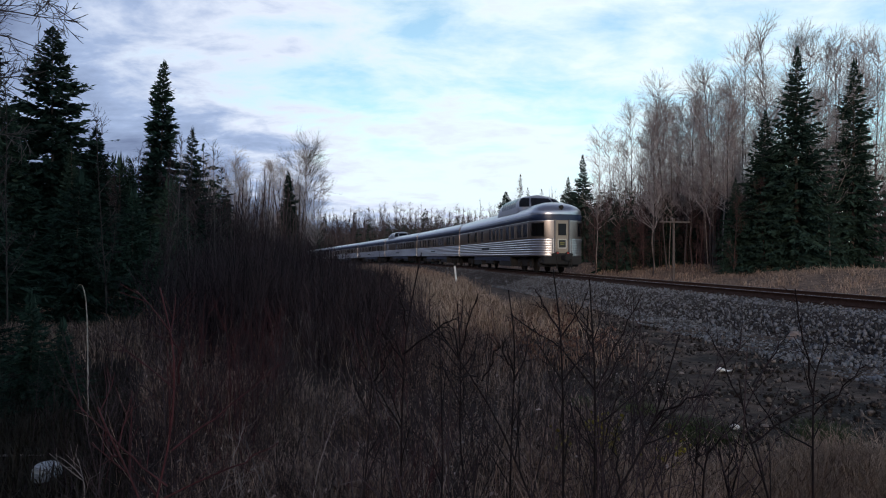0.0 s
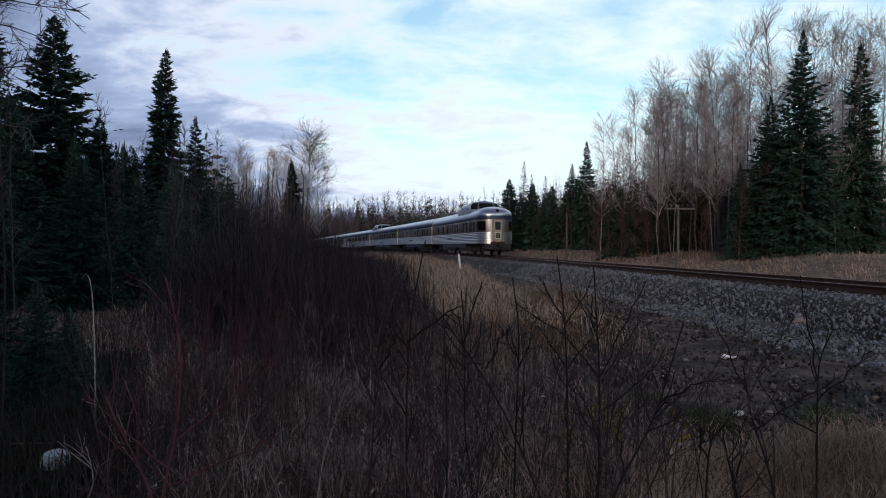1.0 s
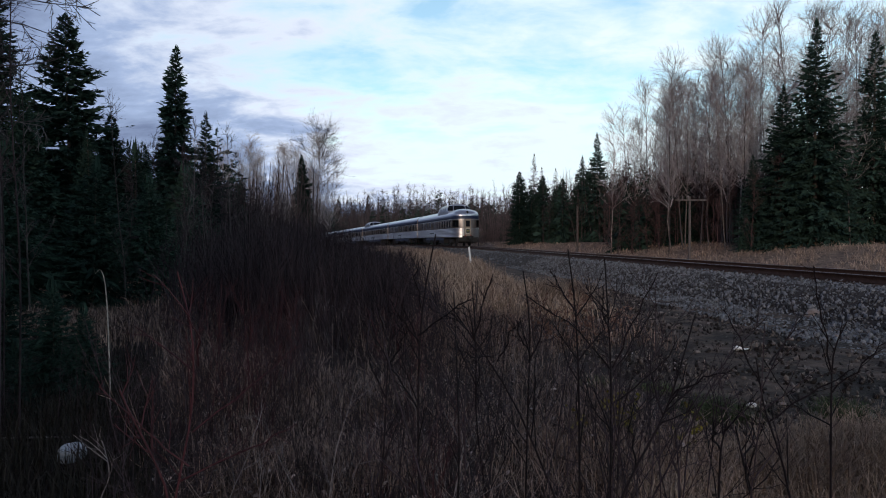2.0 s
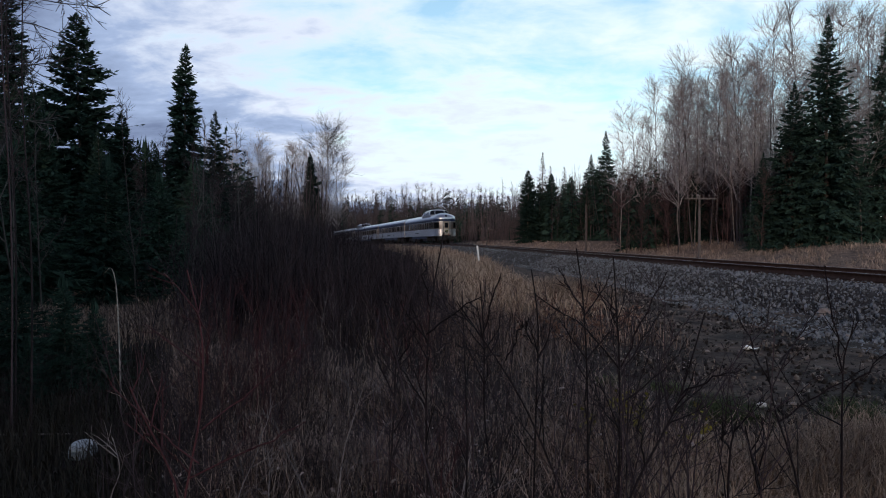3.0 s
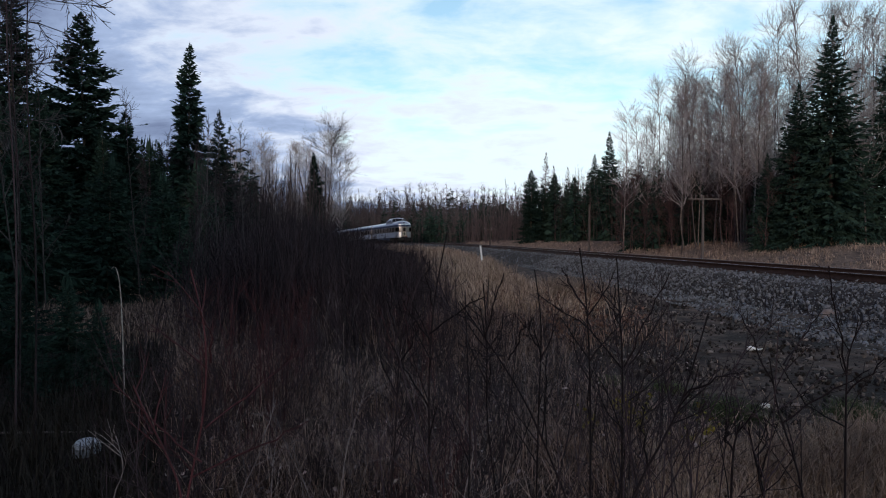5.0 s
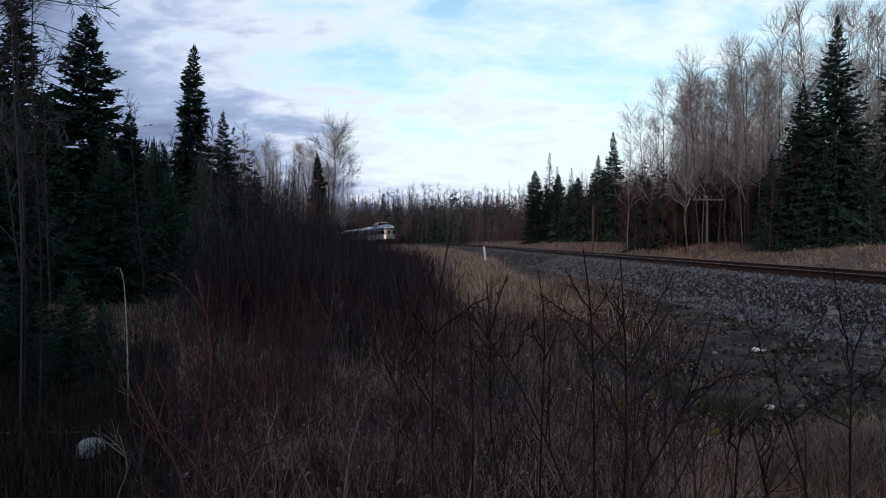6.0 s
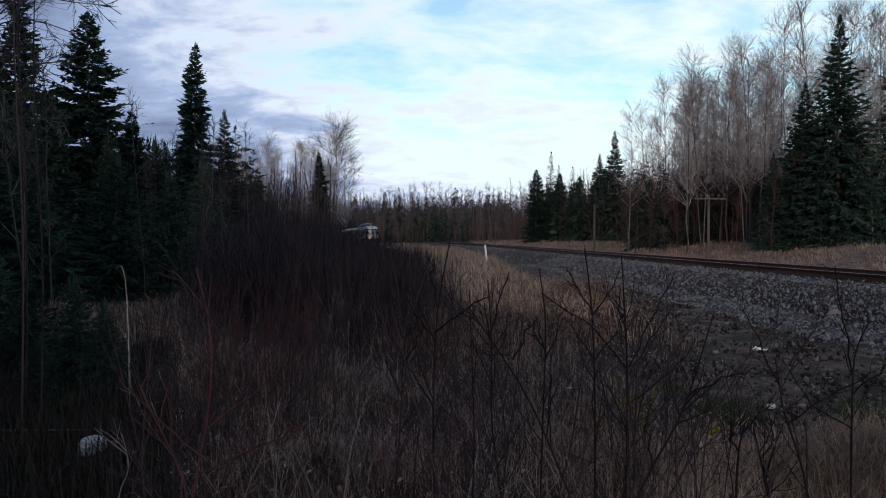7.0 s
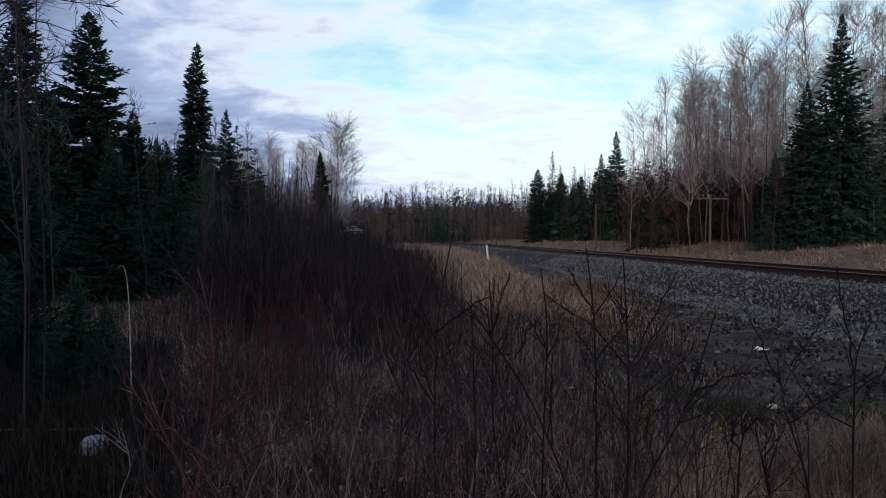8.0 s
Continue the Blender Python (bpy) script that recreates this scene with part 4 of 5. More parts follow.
# ---- small things ----
def rocky(seed, r, flat=0.6, rough=0.35):
    bm = bmesh.new()
    bmesh.ops.create_icosphere(bm, subdivisions=2, radius=1)
    for p in bm.verts:
        n = noise.noise(p.co * 1.3 + Vector((seed * 3.1, seed, 0)))
        m = noise.noise(p.co * 3.1 + Vector((seed, 0, seed)))
        p.co = p.co * r * (1 + rough * n + 0.12 * m)
        p.co.z *= flat
    return bm


def rocks():
    rng = random.Random(17)
    protos = [bm_mesh("rock", rocky(k, 1.0), M_ROCK) for k in range(5)]
    spots = [(7.8, 12.8, 0.20), (3.12, 6.13, 0.045)]
    for n in range(46):
        y = 5 + 14 * rng.random()
        d = rng.uniform(4.2, 8.2)
        spots.append((float(track_x(y)) - d, y, rng.uniform(0.02, 0.06)))
    white = bm_mesh("rock", rocky(7, 1.0), M_PALE)
    for n, (x, y, r) in enumerate(spots):
        lab = "large rounded tan boulder on the gravel" if n == 0 else "pale rough stone lying on the gravel"
        ob = tagged(new("boulder" if n == 0 else "stone", white if n == 1 else protos[n % 5]), lab, "rock", group="loose stones")
        ob.matrix_basis = pose(x, y, float(ground_z(x, y)) + r * 0.25, 0, 0, rng.uniform(0, 360))
        ob.scale = (r, r, r)


def marker_post():
    ob = tagged(new("marker_post"), "leaning white painted marker post beside the track", "post")
    ob.matrix_basis = pose(2.5, 35, float(ground_z(2.5, 35)) - 0.2, 0, -7, 10)
    under("board", box_mesh("marker_board", M_WHITE, 0, 0, 0.68, 0.095, 0.04, 1.36, 0.012), ob)
    under("cap", box_mesh("marker_cap", M_WOOD, 0, 0, 1.37, 0.11, 0.06, 0.03, 0.008), ob)


def box_mesh(name, mat, cx, cy, cz, sx, sy, sz, bevel):
    bm = bmesh.new()
    bmesh.ops.create_cube(bm, size=1, matrix=Matrix.Translation((cx, cy, cz)) @ Matrix.Diagonal((sx, sy, sz, 1)))
    bmesh.ops.bevel(bm, geom=bm.edges, offset=bevel, segments=2, affect="EDGES")
    return bm_mesh(name, bm, mat)


def telegraph_poles():
    rows = [(15.2, 37, 3.72, 3.95, 1.95, 0), (13.3, 56.6, 4.2, 4.4, 0, 0), (7.6, 93, 2.6, 3.4, 2.0, 1), (2.4, 115, 2.2, 2.9, 2.2, 1)]
    for x, y, arm, top, wide, lean in rows:
        z = float(ground_z(x, y)) - 0.3
        ob = tagged(new("telegraph_pole"), "old weathered wooden telegraph pole with a crossarm" if wide else "old bare weathered wooden pole", "pole", group="telegraph poles")
        ob.matrix_basis = pose(x, y, z, 0, lean, 8)
        k = 6
        P = np.zeros((1, k, 3))
        P[0, :, 2] = np.linspace(0, top - z, k)
        V, F = tubes(P, radii(0.085, 0.065, 1, k), 10)
        under("pole", mesh_from("pole", V, F, M_WOOD), ob)
        if wide:
            a = under("crossarm", box_mesh("crossarm", M_WOOD, 0, -0.13, arm - z, wide, 0.08, 0.085, 0.012), ob)
            for n in range(6):
                px = (n - 2.5) / 5 * (wide - 0.2)
                bm = bmesh.new()
                for r0, r1, h, dz in ((0.018, 0.018, 0.14, 0.12), (0.05, 0.028, 0.11, 0.21)):
                    bmesh.ops.create_cone(bm, cap_ends=True, segments=10, radius1=r0, radius2=r1, depth=h, matrix=Matrix.Translation((px, -0.13, arm - z + dz)))
                under("insulator", bm_mesh("insulator", bm, M_GREYSTEM), a)
            for sd in (-1, 1):
                Q = np.array([[(0, -0.19, arm - z - 0.45), (sd * 0.5, -0.19, arm - z)]], float)
                under("brace", mesh_from("brace", *tubes(Q, radii(0.018, 0.018, 1, 2), 4), M_RAIL), ob)


def litter():
    # crumpled white bag on the gravel
    bm = rocky(4.4, 0.10, 0.28, 0.9)
    for p in bm.verts:
        p.co.x *= 1.2
        p.co.z *= 0.6
        p.co += Vector((0, 0, 0.05 * noise.noise(p.co * 14)))
    ob = tagged(new("plastic_bag", bm_mesh("plastic_bag", bm, M_WHITE)), "crumpled white plastic bag lying on dark gravel", "litter")
    ob.matrix_basis = pose(4.43, 9.07, float(ground_z(4.43, 9.07)) + 0.03, 0, 0, 12)
    bm = rocky(2.2, 0.07, 0.3, 0.9)
    ob = tagged(new("paper_scrap", bm_mesh("paper_scrap", bm, M_WHITE)), "crumpled white paper scrap at the gravel edge", "litter")
    ob.matrix_basis = pose(3.32, 4.95, float(ground_z(3.32, 4.95)) + 0.02, 0, 0, 40)
    # battered white container in the grass
    can = tagged(new("plastic_container"), "battered white plastic container with a dark base in the grass", "container")
    can.matrix_basis = pose(-2.46, 4.6, float(ground_z(-2.46, 4.6)) - 0.05, 9, -7, 20)
    can.scale = (0.9, 0.9, 0.9)
    bm = bmesh.new()
    bmesh.ops.create_cone(bm, cap_ends=True, segments=20, radius1=0.085, radius2=0.10, depth=0.15, matrix=Matrix.Translation((0, 0, 0.08)))
    under("tub", bm_mesh("tub", bm, M_STEM), can, "dark stained lower tub")
    bm = bmesh.new()
    bmesh.ops.create_cone(bm, cap_ends=True, segments=24, radius1=0.108, radius2=0.100, depth=0.055, matrix=Matrix.Translation((0, 0, 0.178)))
    bmesh.ops.bevel(bm, geom=bm.edges, offset=0.008, segments=2, affect="EDGES")
    under("lid", bm_mesh("lid", bm, M_TUB), can, "dull white lid")
    bm = bmesh.new()
    bmesh.ops.create_cone(bm, cap_ends=True, segments=24, radius1=0.097, radius2=0.084, depth=0.030, matrix=Matrix.Translation((0.004, 0, 0.226)) @ Matrix.Rotation(0.10, 4, "Y"))
    bmesh.ops.bevel(bm, geom=bm.edges, offset=0.008, segments=2, affect="EDGES")
    under("cap", bm_mesh("cap", bm, M_TUB), can, "second lid lying loose on top")


def rod(name, label, category, pts, r0, r1, mat, twigs=0, seed=0):
    """A thin dead stem through a few places, smoothed, with some twigs."""
    rng = np.random.default_rng(seed)
    pts = np.array(pts, float)
    t = np.linspace(0, len(pts) - 1, 12)
    P = np.stack([np.interp(t, np.arange(len(pts)), pts[:, i]) for i in range(3)], -1)
    P[1:-1] = (P[:-2] + P[1:-1] * 2 + P[2:]) / 4
    ob = tagged(new(name, mesh_from(name, *tubes(P[None], radii(r0, r1, 1, 12), 6), mat)), label, category)
    if twigs:
        A, _ = grow(rng, P[None], twigs, (0.3, 0.95), 0.30, (0.4, 0.9), 0.3, 4, 0.1)
        for n in range(len(A)):
            B, _ = grow(rng, A[n:n + 1], 3, (0.3, 0.9), 0.12, (0.4, 0.9), 0.3, 3, 0.1)
            under("twig", mesh_from("twig", *joined([tubes(A[n:n + 1], radii(r1 * 1.2, r1 * 0.5, 1, 4), 4), tubes(B, radii(r1 * 0.6, r1 * 0.35, 3, 3), 3)]), mat), ob)
    return ob


def bare_sapling(name, label, trunk, limbs, r0, r1, mat, seed, twig=0.11, many=5):
    """A leafless sapling: its stem, and limbs with twigs and buds as parts."""
    ob = rod(name, label, "sapling", trunk, r0, r1, mat, 5, seed)
    for n, pts in enumerate(limbs):
        rng = np.random.default_rng(seed * 10 + n)
        pts = np.array(pts, float)
        t = np.linspace(0, len(pts) - 1, 9)
        P = np.stack([np.interp(t, np.arange(len(pts)), pts[:, i]) for i in range(3)], -1)
        P[1:-1] = (P[:-2] + P[1:-1] * 2 + P[2:]) / 4
        P[1:-1] += rng.normal(size=(7, 3)) * 0.004
        P[:, 1] += np.linspace(0, rng.uniform(-0.2, 0.2), 9)
        B, _ = grow(rng, P[None], many, (0.2, 0.99), twig, (0.5, 1.0), 0.3, 3, 0.12)
        if twig > 0.2:
            C, _ = grow(rng, B, 4, (0.2, 0.99), twig * 0.45, (0.4, 0.9), 0.2, 3, 0.12)
            B = np.concatenate([B, C])
        D, _ = grow(rng, P[None], 14, (0.2, 1.0), 0.016, (0.4, 0.9), 0.2, 2, 0.1)
        under("branch", mesh_from("branch", *joined([tubes(P[None], radii(r1 * 1.5, r1 * 0.7, 1, 9), 5), tubes(B, radii(r1 * 0.7, r1 * 0.4, len(B), 3), 3), tubes(D, radii(r1 * 0.8, r1 * 0.5, len(D), 2), 3)]), mat), ob)


def sticks():
    rod("dead_sapling", "thin white dead sapling bent over at its top", "sapling", [(-2.83, 5.88, -0.05), (-2.835, 5.88, 0.5), (-2.853, 5.88, 1.196), (-2.90, 5.88, 1.36), (-2.95, 5.88, 1.30)], 0.0085, 0.0010, M_BIRCH)
    rod("fallen_branch", "thin grey fallen branch lying across the grass", "branch", [(-4.4, 5.2, 0.03), (-3.5, 5.1, 0.07), (-2.75, 5.05, 0.09)], 0.012, 0.006, M_GREYSTEM)
    for x, y, h, n in ((-3.28, 5.05, 4.6, 1), (-3.1, 5.0, 4.0, 2), (-3.6, 5.6, 4.8, 3)):
        rod("grey_sapling", "tall thin leafless grey sapling before dark spruces", "sapling", [(x, y, -0.05), (x + 0.04, y, h * 0.35), (x - 0.03, y, h * 0.7), (x + 0.02, y, h)], 0.0085, 0.003, M_STEM, 16, 60 + n)
    limbs = [
        [(-5.9, 8.2, 3.6), (-5.45, 8, 4.24), (-5.0, 8, 4.27), (-4.42, 8, 4.06)], [(-5.9, 8.2, 3.2), (-5.45, 8, 3.7), (-4.75, 8, 3.71), (-4.4, 8, 3.82)],
        [(-5.9, 8.2, 2.6), (-5.4, 8, 3.02), (-5.0, 8, 3.05), (-4.55, 8, 2.96)], [(-5.9, 8.2, 4.2), (-5.3, 8, 4.6), (-4.7, 8, 4.5), (-4.1, 8, 4.45)], [(-5.9, 8.2, 4.6), (-5.2, 7.8, 5.0), (-4.5, 7.8, 4.7), (-3.9, 7.8, 4.3)]]
    bare_sapling("leaning_birch_tree", "leafless birch with long bare limbs over the clearing", [(-5.8, 8.3, -0.05), (-5.9, 8.2, 2.5), (-5.9, 8.2, 5), (-5.8, 8.2, 7)], limbs, 0.06, 0.0075, M_DIMSTEM, 90, 0.5, 12)
    red = [
        ([(-0.939, 2.15, -0.05), (-0.836, 2.15, 0.733), (-0.767, 2.15, 1.024), (-0.761, 2.15, 1.292), (-0.813, 2.15, 1.495)],
         [[(-0.813, 2.15, 0.805), (-0.557, 2.15, 0.929), (-0.419, 2.15, 1.004)], [(-0.761, 2.15, 1.164), (-0.781, 2.15, 1.228), (-0.804, 2.15, 1.292)], [(-0.772, 2.15, 0.966), (-0.611, 2.15, 1.09), (-0.439, 2.15, 1.228)], [(-0.748, 2.15, 1.185), (-0.718, 2.15, 1.297), (-0.722, 2.15, 1.372)]]),
        ([(-0.73, 2.05, -0.05), (-0.8, 2.05, 0.768), (-0.847, 2.05, 0.899), (-0.929, 2.05, 1.062), (-0.959, 2.05, 1.133)],
         [[(-0.745, 2.05, 0.889), (-0.888, 2.05, 1.001), (-1.021, 2.05, 1.144)], [(-0.898, 2.05, 0.98), (-0.931, 2.05, 0.973), (-0.97, 2.05, 1.026)]]),
    ]
    for n, (trunk, limbs) in enumerate(red):
        bare_sapling("red_sapling", "dark red leafless shoots with pale tips", trunk, limbs, 0.0046, 0.0023, M_RED, 5 + n)
    dark = [
        ([(-0.023, 2.4, -0.05), (-0.029, 2.4, 0.657), (-0.033, 2.4, 1.018), (-0.017, 2.4, 1.345), (0.038, 2.4, 1.617)],
         [[(-0.029, 2.4, 1.241), (0.075, 2.4, 1.329), (0.171, 2.4, 1.387)], [(-0.025, 2.4, 1.22), (-0.081, 2.4, 1.304), (-0.117, 2.4, 1.387)], [(-0.033, 2.4, 0.97), (-0.134, 2.4, 1.116), (-0.196, 2.4, 1.22)], [(-0.017, 2.4, 1.345), (-0.038, 2.4, 1.45), (-0.029, 2.4, 1.523)]]),
        ([(0.728, 2.5, -0.05), (0.491, 2.5, 0.617), (0.333, 2.5, 0.993), (0.148, 2.5, 1.263), (0.087, 2.5, 1.352)],
         [[(0.276, 2.5, 1.124), (0.307, 2.5, 1.204), (0.324, 2.5, 1.291)], [(0.187, 2.5, 1.204), (0.209, 2.5, 1.335), (0.246, 2.5, 1.465)], [(0.252, 2.5, 1.141), (0.165, 2.5, 1.15), (0.078, 2.5, 1.204)], [(0.404, 2.5, 0.813), (0.437, 2.5, 0.987), (0.448, 2.5, 1.117)]]),
        ([(0.582, 2.45, -0.05), (0.582, 2.45, 0.611), (0.582, 2.45, 1.006), (0.569, 2.45, 1.34), (0.539, 2.45, 1.557)],
         [[(0.701, 2.45, 1.099), (0.573, 2.45, 1.253), (0.36, 2.45, 1.395)], [(0.571, 2.45, 1.315), (0.524, 2.45, 1.404), (0.496, 2.45, 1.476)], [(0.577, 2.45, 1.127), (0.663, 2.45, 1.234), (0.695, 2.45, 1.319)]]),
        ([(0.739, 2.6, -0.05), (0.744, 2.6, 0.551), (0.748, 2.6, 1.075), (0.735, 2.6, 1.295), (0.721, 2.6, 1.516)],
         [[(0.753, 2.6, 1.075), (0.807, 2.6, 1.25), (0.882, 2.6, 1.464)], [(0.755, 2.6, 1.042), (0.85, 2.6, 1.189), (0.938, 2.6, 1.297)], [(0.744, 2.6, 0.924), (0.931, 2.6, 1.057), (1.013, 2.6, 1.189)], [(0.742, 2.6, 1.189), (0.692, 2.6, 1.313), (0.669, 2.6, 1.415)]]),
        ([(0.469, 2.3, -0.05), (0.682, 2.3, 0.656), (0.824, 2.3, 0.904), (0.882, 2.3, 1.032), (0.966, 2.3, 1.326)],
         [[(0.752, 2.3, 0.776), (0.732, 2.3, 0.916), (0.752, 2.3, 0.996)], [(0.882, 2.3, 1.032), (0.956, 2.3, 1.116), (1.012, 2.3, 1.156)], [(0.852, 2.3, 0.956), (0.832, 2.3, 1.056), (0.844, 2.3, 1.136)]]),
        ([(1.506, 2.5, -0.05), (1.428, 2.5, 0.591), (1.376, 2.5, 0.78), (1.322, 2.5, 0.917), (1.291, 2.5, 1.117)],
         [[(1.339, 2.5, 0.874), (1.491, 2.5, 1.03), (1.557, 2.5, 1.117)], [(1.322, 2.5, 0.987), (1.252, 2.5, 1.204), (1.22, 2.5, 1.302)], [(1.343, 2.5, 1.1), (1.448, 2.5, 1.204), (1.546, 2.5, 1.291)]]),
    ]
    more = [
        ([(1.684, 2.65, -0.05), (1.684, 2.65, 0.531), (1.684, 2.65, 0.934), (1.689, 2.65, 1.125), (1.751, 2.65, 1.25)],
         [[(1.684, 2.65, 1.042), (1.604, 2.65, 1.319), (1.562, 2.65, 1.48)], [(1.687, 2.65, 0.95), (1.765, 2.65, 1.088), (1.8, 2.65, 1.181)], [(1.684, 2.65, 0.812), (1.514, 2.65, 0.899), (1.401, 2.65, 1.093)]]),
        ([(1.179, 2.2, -0.05), (1.125, 2.2, 0.697), (1.089, 2.2, 0.831), (1.064, 2.2, 0.946)],
         [[(1.089, 2.2, 0.831), (1.15, 2.2, 0.888), (1.178, 2.2, 0.946)]]),
        ([(0.992, 2.2, -0.05), (1.004, 2.2, 0.697), (1.012, 2.2, 0.879), (1.035, 2.2, 0.965)],
         [[(1.01, 2.2, 0.869), (0.968, 2.2, 0.927), (0.958, 2.2, 0.984)]]),
        ([(0.415, 2.8, -0.05), (0.429, 2.8, 0.47), (0.441, 2.8, 0.913), (0.455, 2.8, 1.232), (0.421, 2.8, 1.459)],
         [[(0.446, 2.8, 1.059), (0.502, 2.8, 1.157), (0.526, 2.8, 1.254)], [(0.448, 2.8, 1.108), (0.392, 2.8, 1.181), (0.38, 2.8, 1.254)]]),
        ([(-0.239, 2.7, -0.05), (-0.197, 2.7, 0.511), (-0.169, 2.7, 0.844), (-0.16, 2.7, 1.126), (-0.115, 2.7, 1.361)],
         [[(-0.167, 2.7, 0.938), (-0.244, 2.7, 1.079), (-0.263, 2.7, 1.173)], [(-0.162, 2.7, 1.079), (-0.092, 2.7, 1.173), (-0.075, 2.7, 1.243)], [(-0.155, 2.7, 1.173), (-0.197, 2.7, 1.267), (-0.188, 2.7, 1.361)]]),
        ([(0.334, 2.9, -0.05), (0.267, 2.9, 0.43), (0.217, 2.9, 0.788), (0.227, 2.9, 1.116), (0.207, 2.9, 1.393)],
         [[(0.222, 2.9, 0.939), (0.166, 2.9, 1.065), (0.136, 2.9, 1.141)], [(0.224, 2.9, 1.04), (0.293, 2.9, 1.141), (0.305, 2.9, 1.242)]]),
    ]
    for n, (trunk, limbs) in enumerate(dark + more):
        bare_sapling("bare_sapling", "leafless sapling with a few bare twigs, coloured as a dark silhouette", trunk, limbs, 0.0052, 0.0026, M_DARKSTEM, 20 + n)
    pale = [
        [(-0.42, 2.9, -0.05), (-0.363, 2.9, 0.43), (-0.325, 2.9, 0.561), (-0.252, 2.9, 0.687)],
        [(-0.385, 2.7, -0.05), (-0.526, 2.7, 0.511), (-0.62, 2.7, 0.703), (-0.667, 2.7, 0.844)],
        [(-0.506, 3, -0.05), (-0.428, 3, 0.603), (-0.376, 3, 0.76), (-0.337, 3, 0.89)],
        [(0.036, 2.6, -0.05), (0.104, 2.6, 0.551), (0.149, 2.6, 0.736), (0.14, 2.6, 0.827)],
        [(-0.9, 2.5, -0.05), (-0.77, 2.5, 0.591), (-0.683, 2.5, 0.77), (-0.665, 2.5, 0.857)],
        [(-1.286, 2.4, -0.05), (-1.208, 2.4, 0.632), (-1.156, 2.4, 0.74), (-1.187, 2.4, 0.865)],
    ]
    for n, pts in enumerate(pale):
        rod("pale_stem", "leaning pale grey dead stem among the grass", "branch", pts, 0.0030, 0.0014, M_GREYSTEM, 4, 40 + n)


def tufts():
    rng = np.random.default_rng(44)
    for name, lab, mat, x, y, r, h, n in (
            ("grass_tuft", "low dark green grass tuft on the gravel edge", M_TUFT, 2.6, 5.8, 0.24, 0.17, 1300),
            ("grass_tuft", "low dark green grass tuft on the gravel edge", M_TUFT, 2.42, 6.75, 0.15, 0.12, 500),
            ("grass_tuft", "low olive grass tuft on the gravel edge", M_TUFT, 3.65, 5.6, 0.18, 0.18, 800),
            ("grass_tuft", "low dark green grass tuft on the gravel edge", M_TUFT, 1.9, 7.2, 0.15, 0.12, 500),
            ("grass_tuft", "tall tan dry grass tuft", M_BANK, 2.9, 4.4, 0.35, 0.36, 1600),
            ("grass_tuft", "tall tan dry grass tuft", M_BANK, 3.3, 4.6, 0.35, 0.34, 1600),
            ("grass_tuft", "tall tan dry grass tuft", M_BANK, 2.3, 4.0, 0.30, 0.34, 1200),
            ("grass_tuft", "tall tan dry grass tuft", M_STRAW, -0.95, 4.1, 0.42, 0.34, 2200),
            ("grass_tuft", "tall tan dry grass tuft", M_STRAW, -0.35, 4.5, 0.35, 0.30, 1300),
            ("grass_tuft", "tall tan dry grass tuft", M_STRAW, -1.2, 5.2, 0.4, 0.32, 1300),
            ("grass_tuft", "tall tan dry grass tuft", M_BANK, 3.1, 15.2, 0.75, 0.75, 2600)):
        V, F = blades(rng, x + rng.normal(size=n) * r * 0.6, y + rng.normal(size=n) * r * 0.6, rng.uniform(0.4, 1.1, n) * h, 0.0022, 1.7)
        tagged(new(name, mesh_from(name, V, F, mat)), lab, "grass", group="grass tufts", kind="stuff")

    def leafy(name, lab, mat, x, y, h, seed, leaves, size):
        st = shrub(seed, h, 9, 0.4, 6, 0.2, 0.006, 2)
        z = float(ground_z(x, y))
        ob = tagged(new(name), lab, "shrub")
        ob.matrix_basis = pose(x, y, z)
        for s in st:
            under("stem", mesh_from("leafy_stem", *s, M_STEM), ob)
        every = np.concatenate([s[0] for s in st])
        q = every[rng.integers(0, len(every), leaves)]
        q = q[q[:, 2] > h * 0.25]
        d = unit(rng.normal(size=q.shape))
        w = unit(np.cross(d, rng.normal(size=q.shape))) * size * 0.38
        V = np.stack([q, q + d * size * 0.5 + w, q + d * size, q + d * size * 0.5 - w], 1).reshape(-1, 3)
        tagged(under("foliage", mesh_from("foliage", V, np.arange(len(V)).reshape(-1, 4), mat), ob), kind="stuff")

    leafy("yellowing_shrub", "low shrub still bearing yellow-green leaves", M_YELLOW, 1.5, 4.7, 0.6, 131, 260, 0.035)
    leafy("withered_shrub", "shrub with withered pinkish brown leaves", M_DEADLEAF, 2.2, 9.6, 1.0, 132, 420, 0.05)
    leafy("withered_shrub", "shrub with withered pinkish brown leaves", M_DEADLEAF, 1.75, 8.9, 0.8, 133, 300, 0.05)


rocks()
marker_post()
telegraph_poles()
litter()
sticks()
tufts()


# ---- train ----
def steel(name, base, rough, metal, bump=0.0):
    return material(name, two(tuple(c * 0.82 for c in base), base), 1.3, rough, bump, metal=metal, vary=0.02, spec=0.5)


# slightly warm base stands for low sunlight reflected in the bare steel
M_STEEL = steel("sun_tinted_steel", (0.37, 0.335, 0.315), 0.42, 0.92)
M_FLUTE = steel("fluted_steel", (0.52, 0.51, 0.52), 0.36, 0.95)
# tan base carries the warm sun glow on the tail door
M_DOOR = steel("sun_tinted_door", (0.36, 0.29, 0.235), 0.42, 0.92)
M_ROOF = steel("roof_steel", (0.55, 0.57, 0.61), 0.33, 0.92)
M_BLUE = steel("dark_blue_band", (0.016, 0.03, 0.075), 0.4, 0.0)
M_UNDER = steel("black_underframe", (0.009, 0.009, 0.010), 0.75, 0.0, 0.2)
M_TRUCK = steel("dusty_cast_steel", (0.011, 0.010, 0.010), 0.85, 0.0, 0.3)
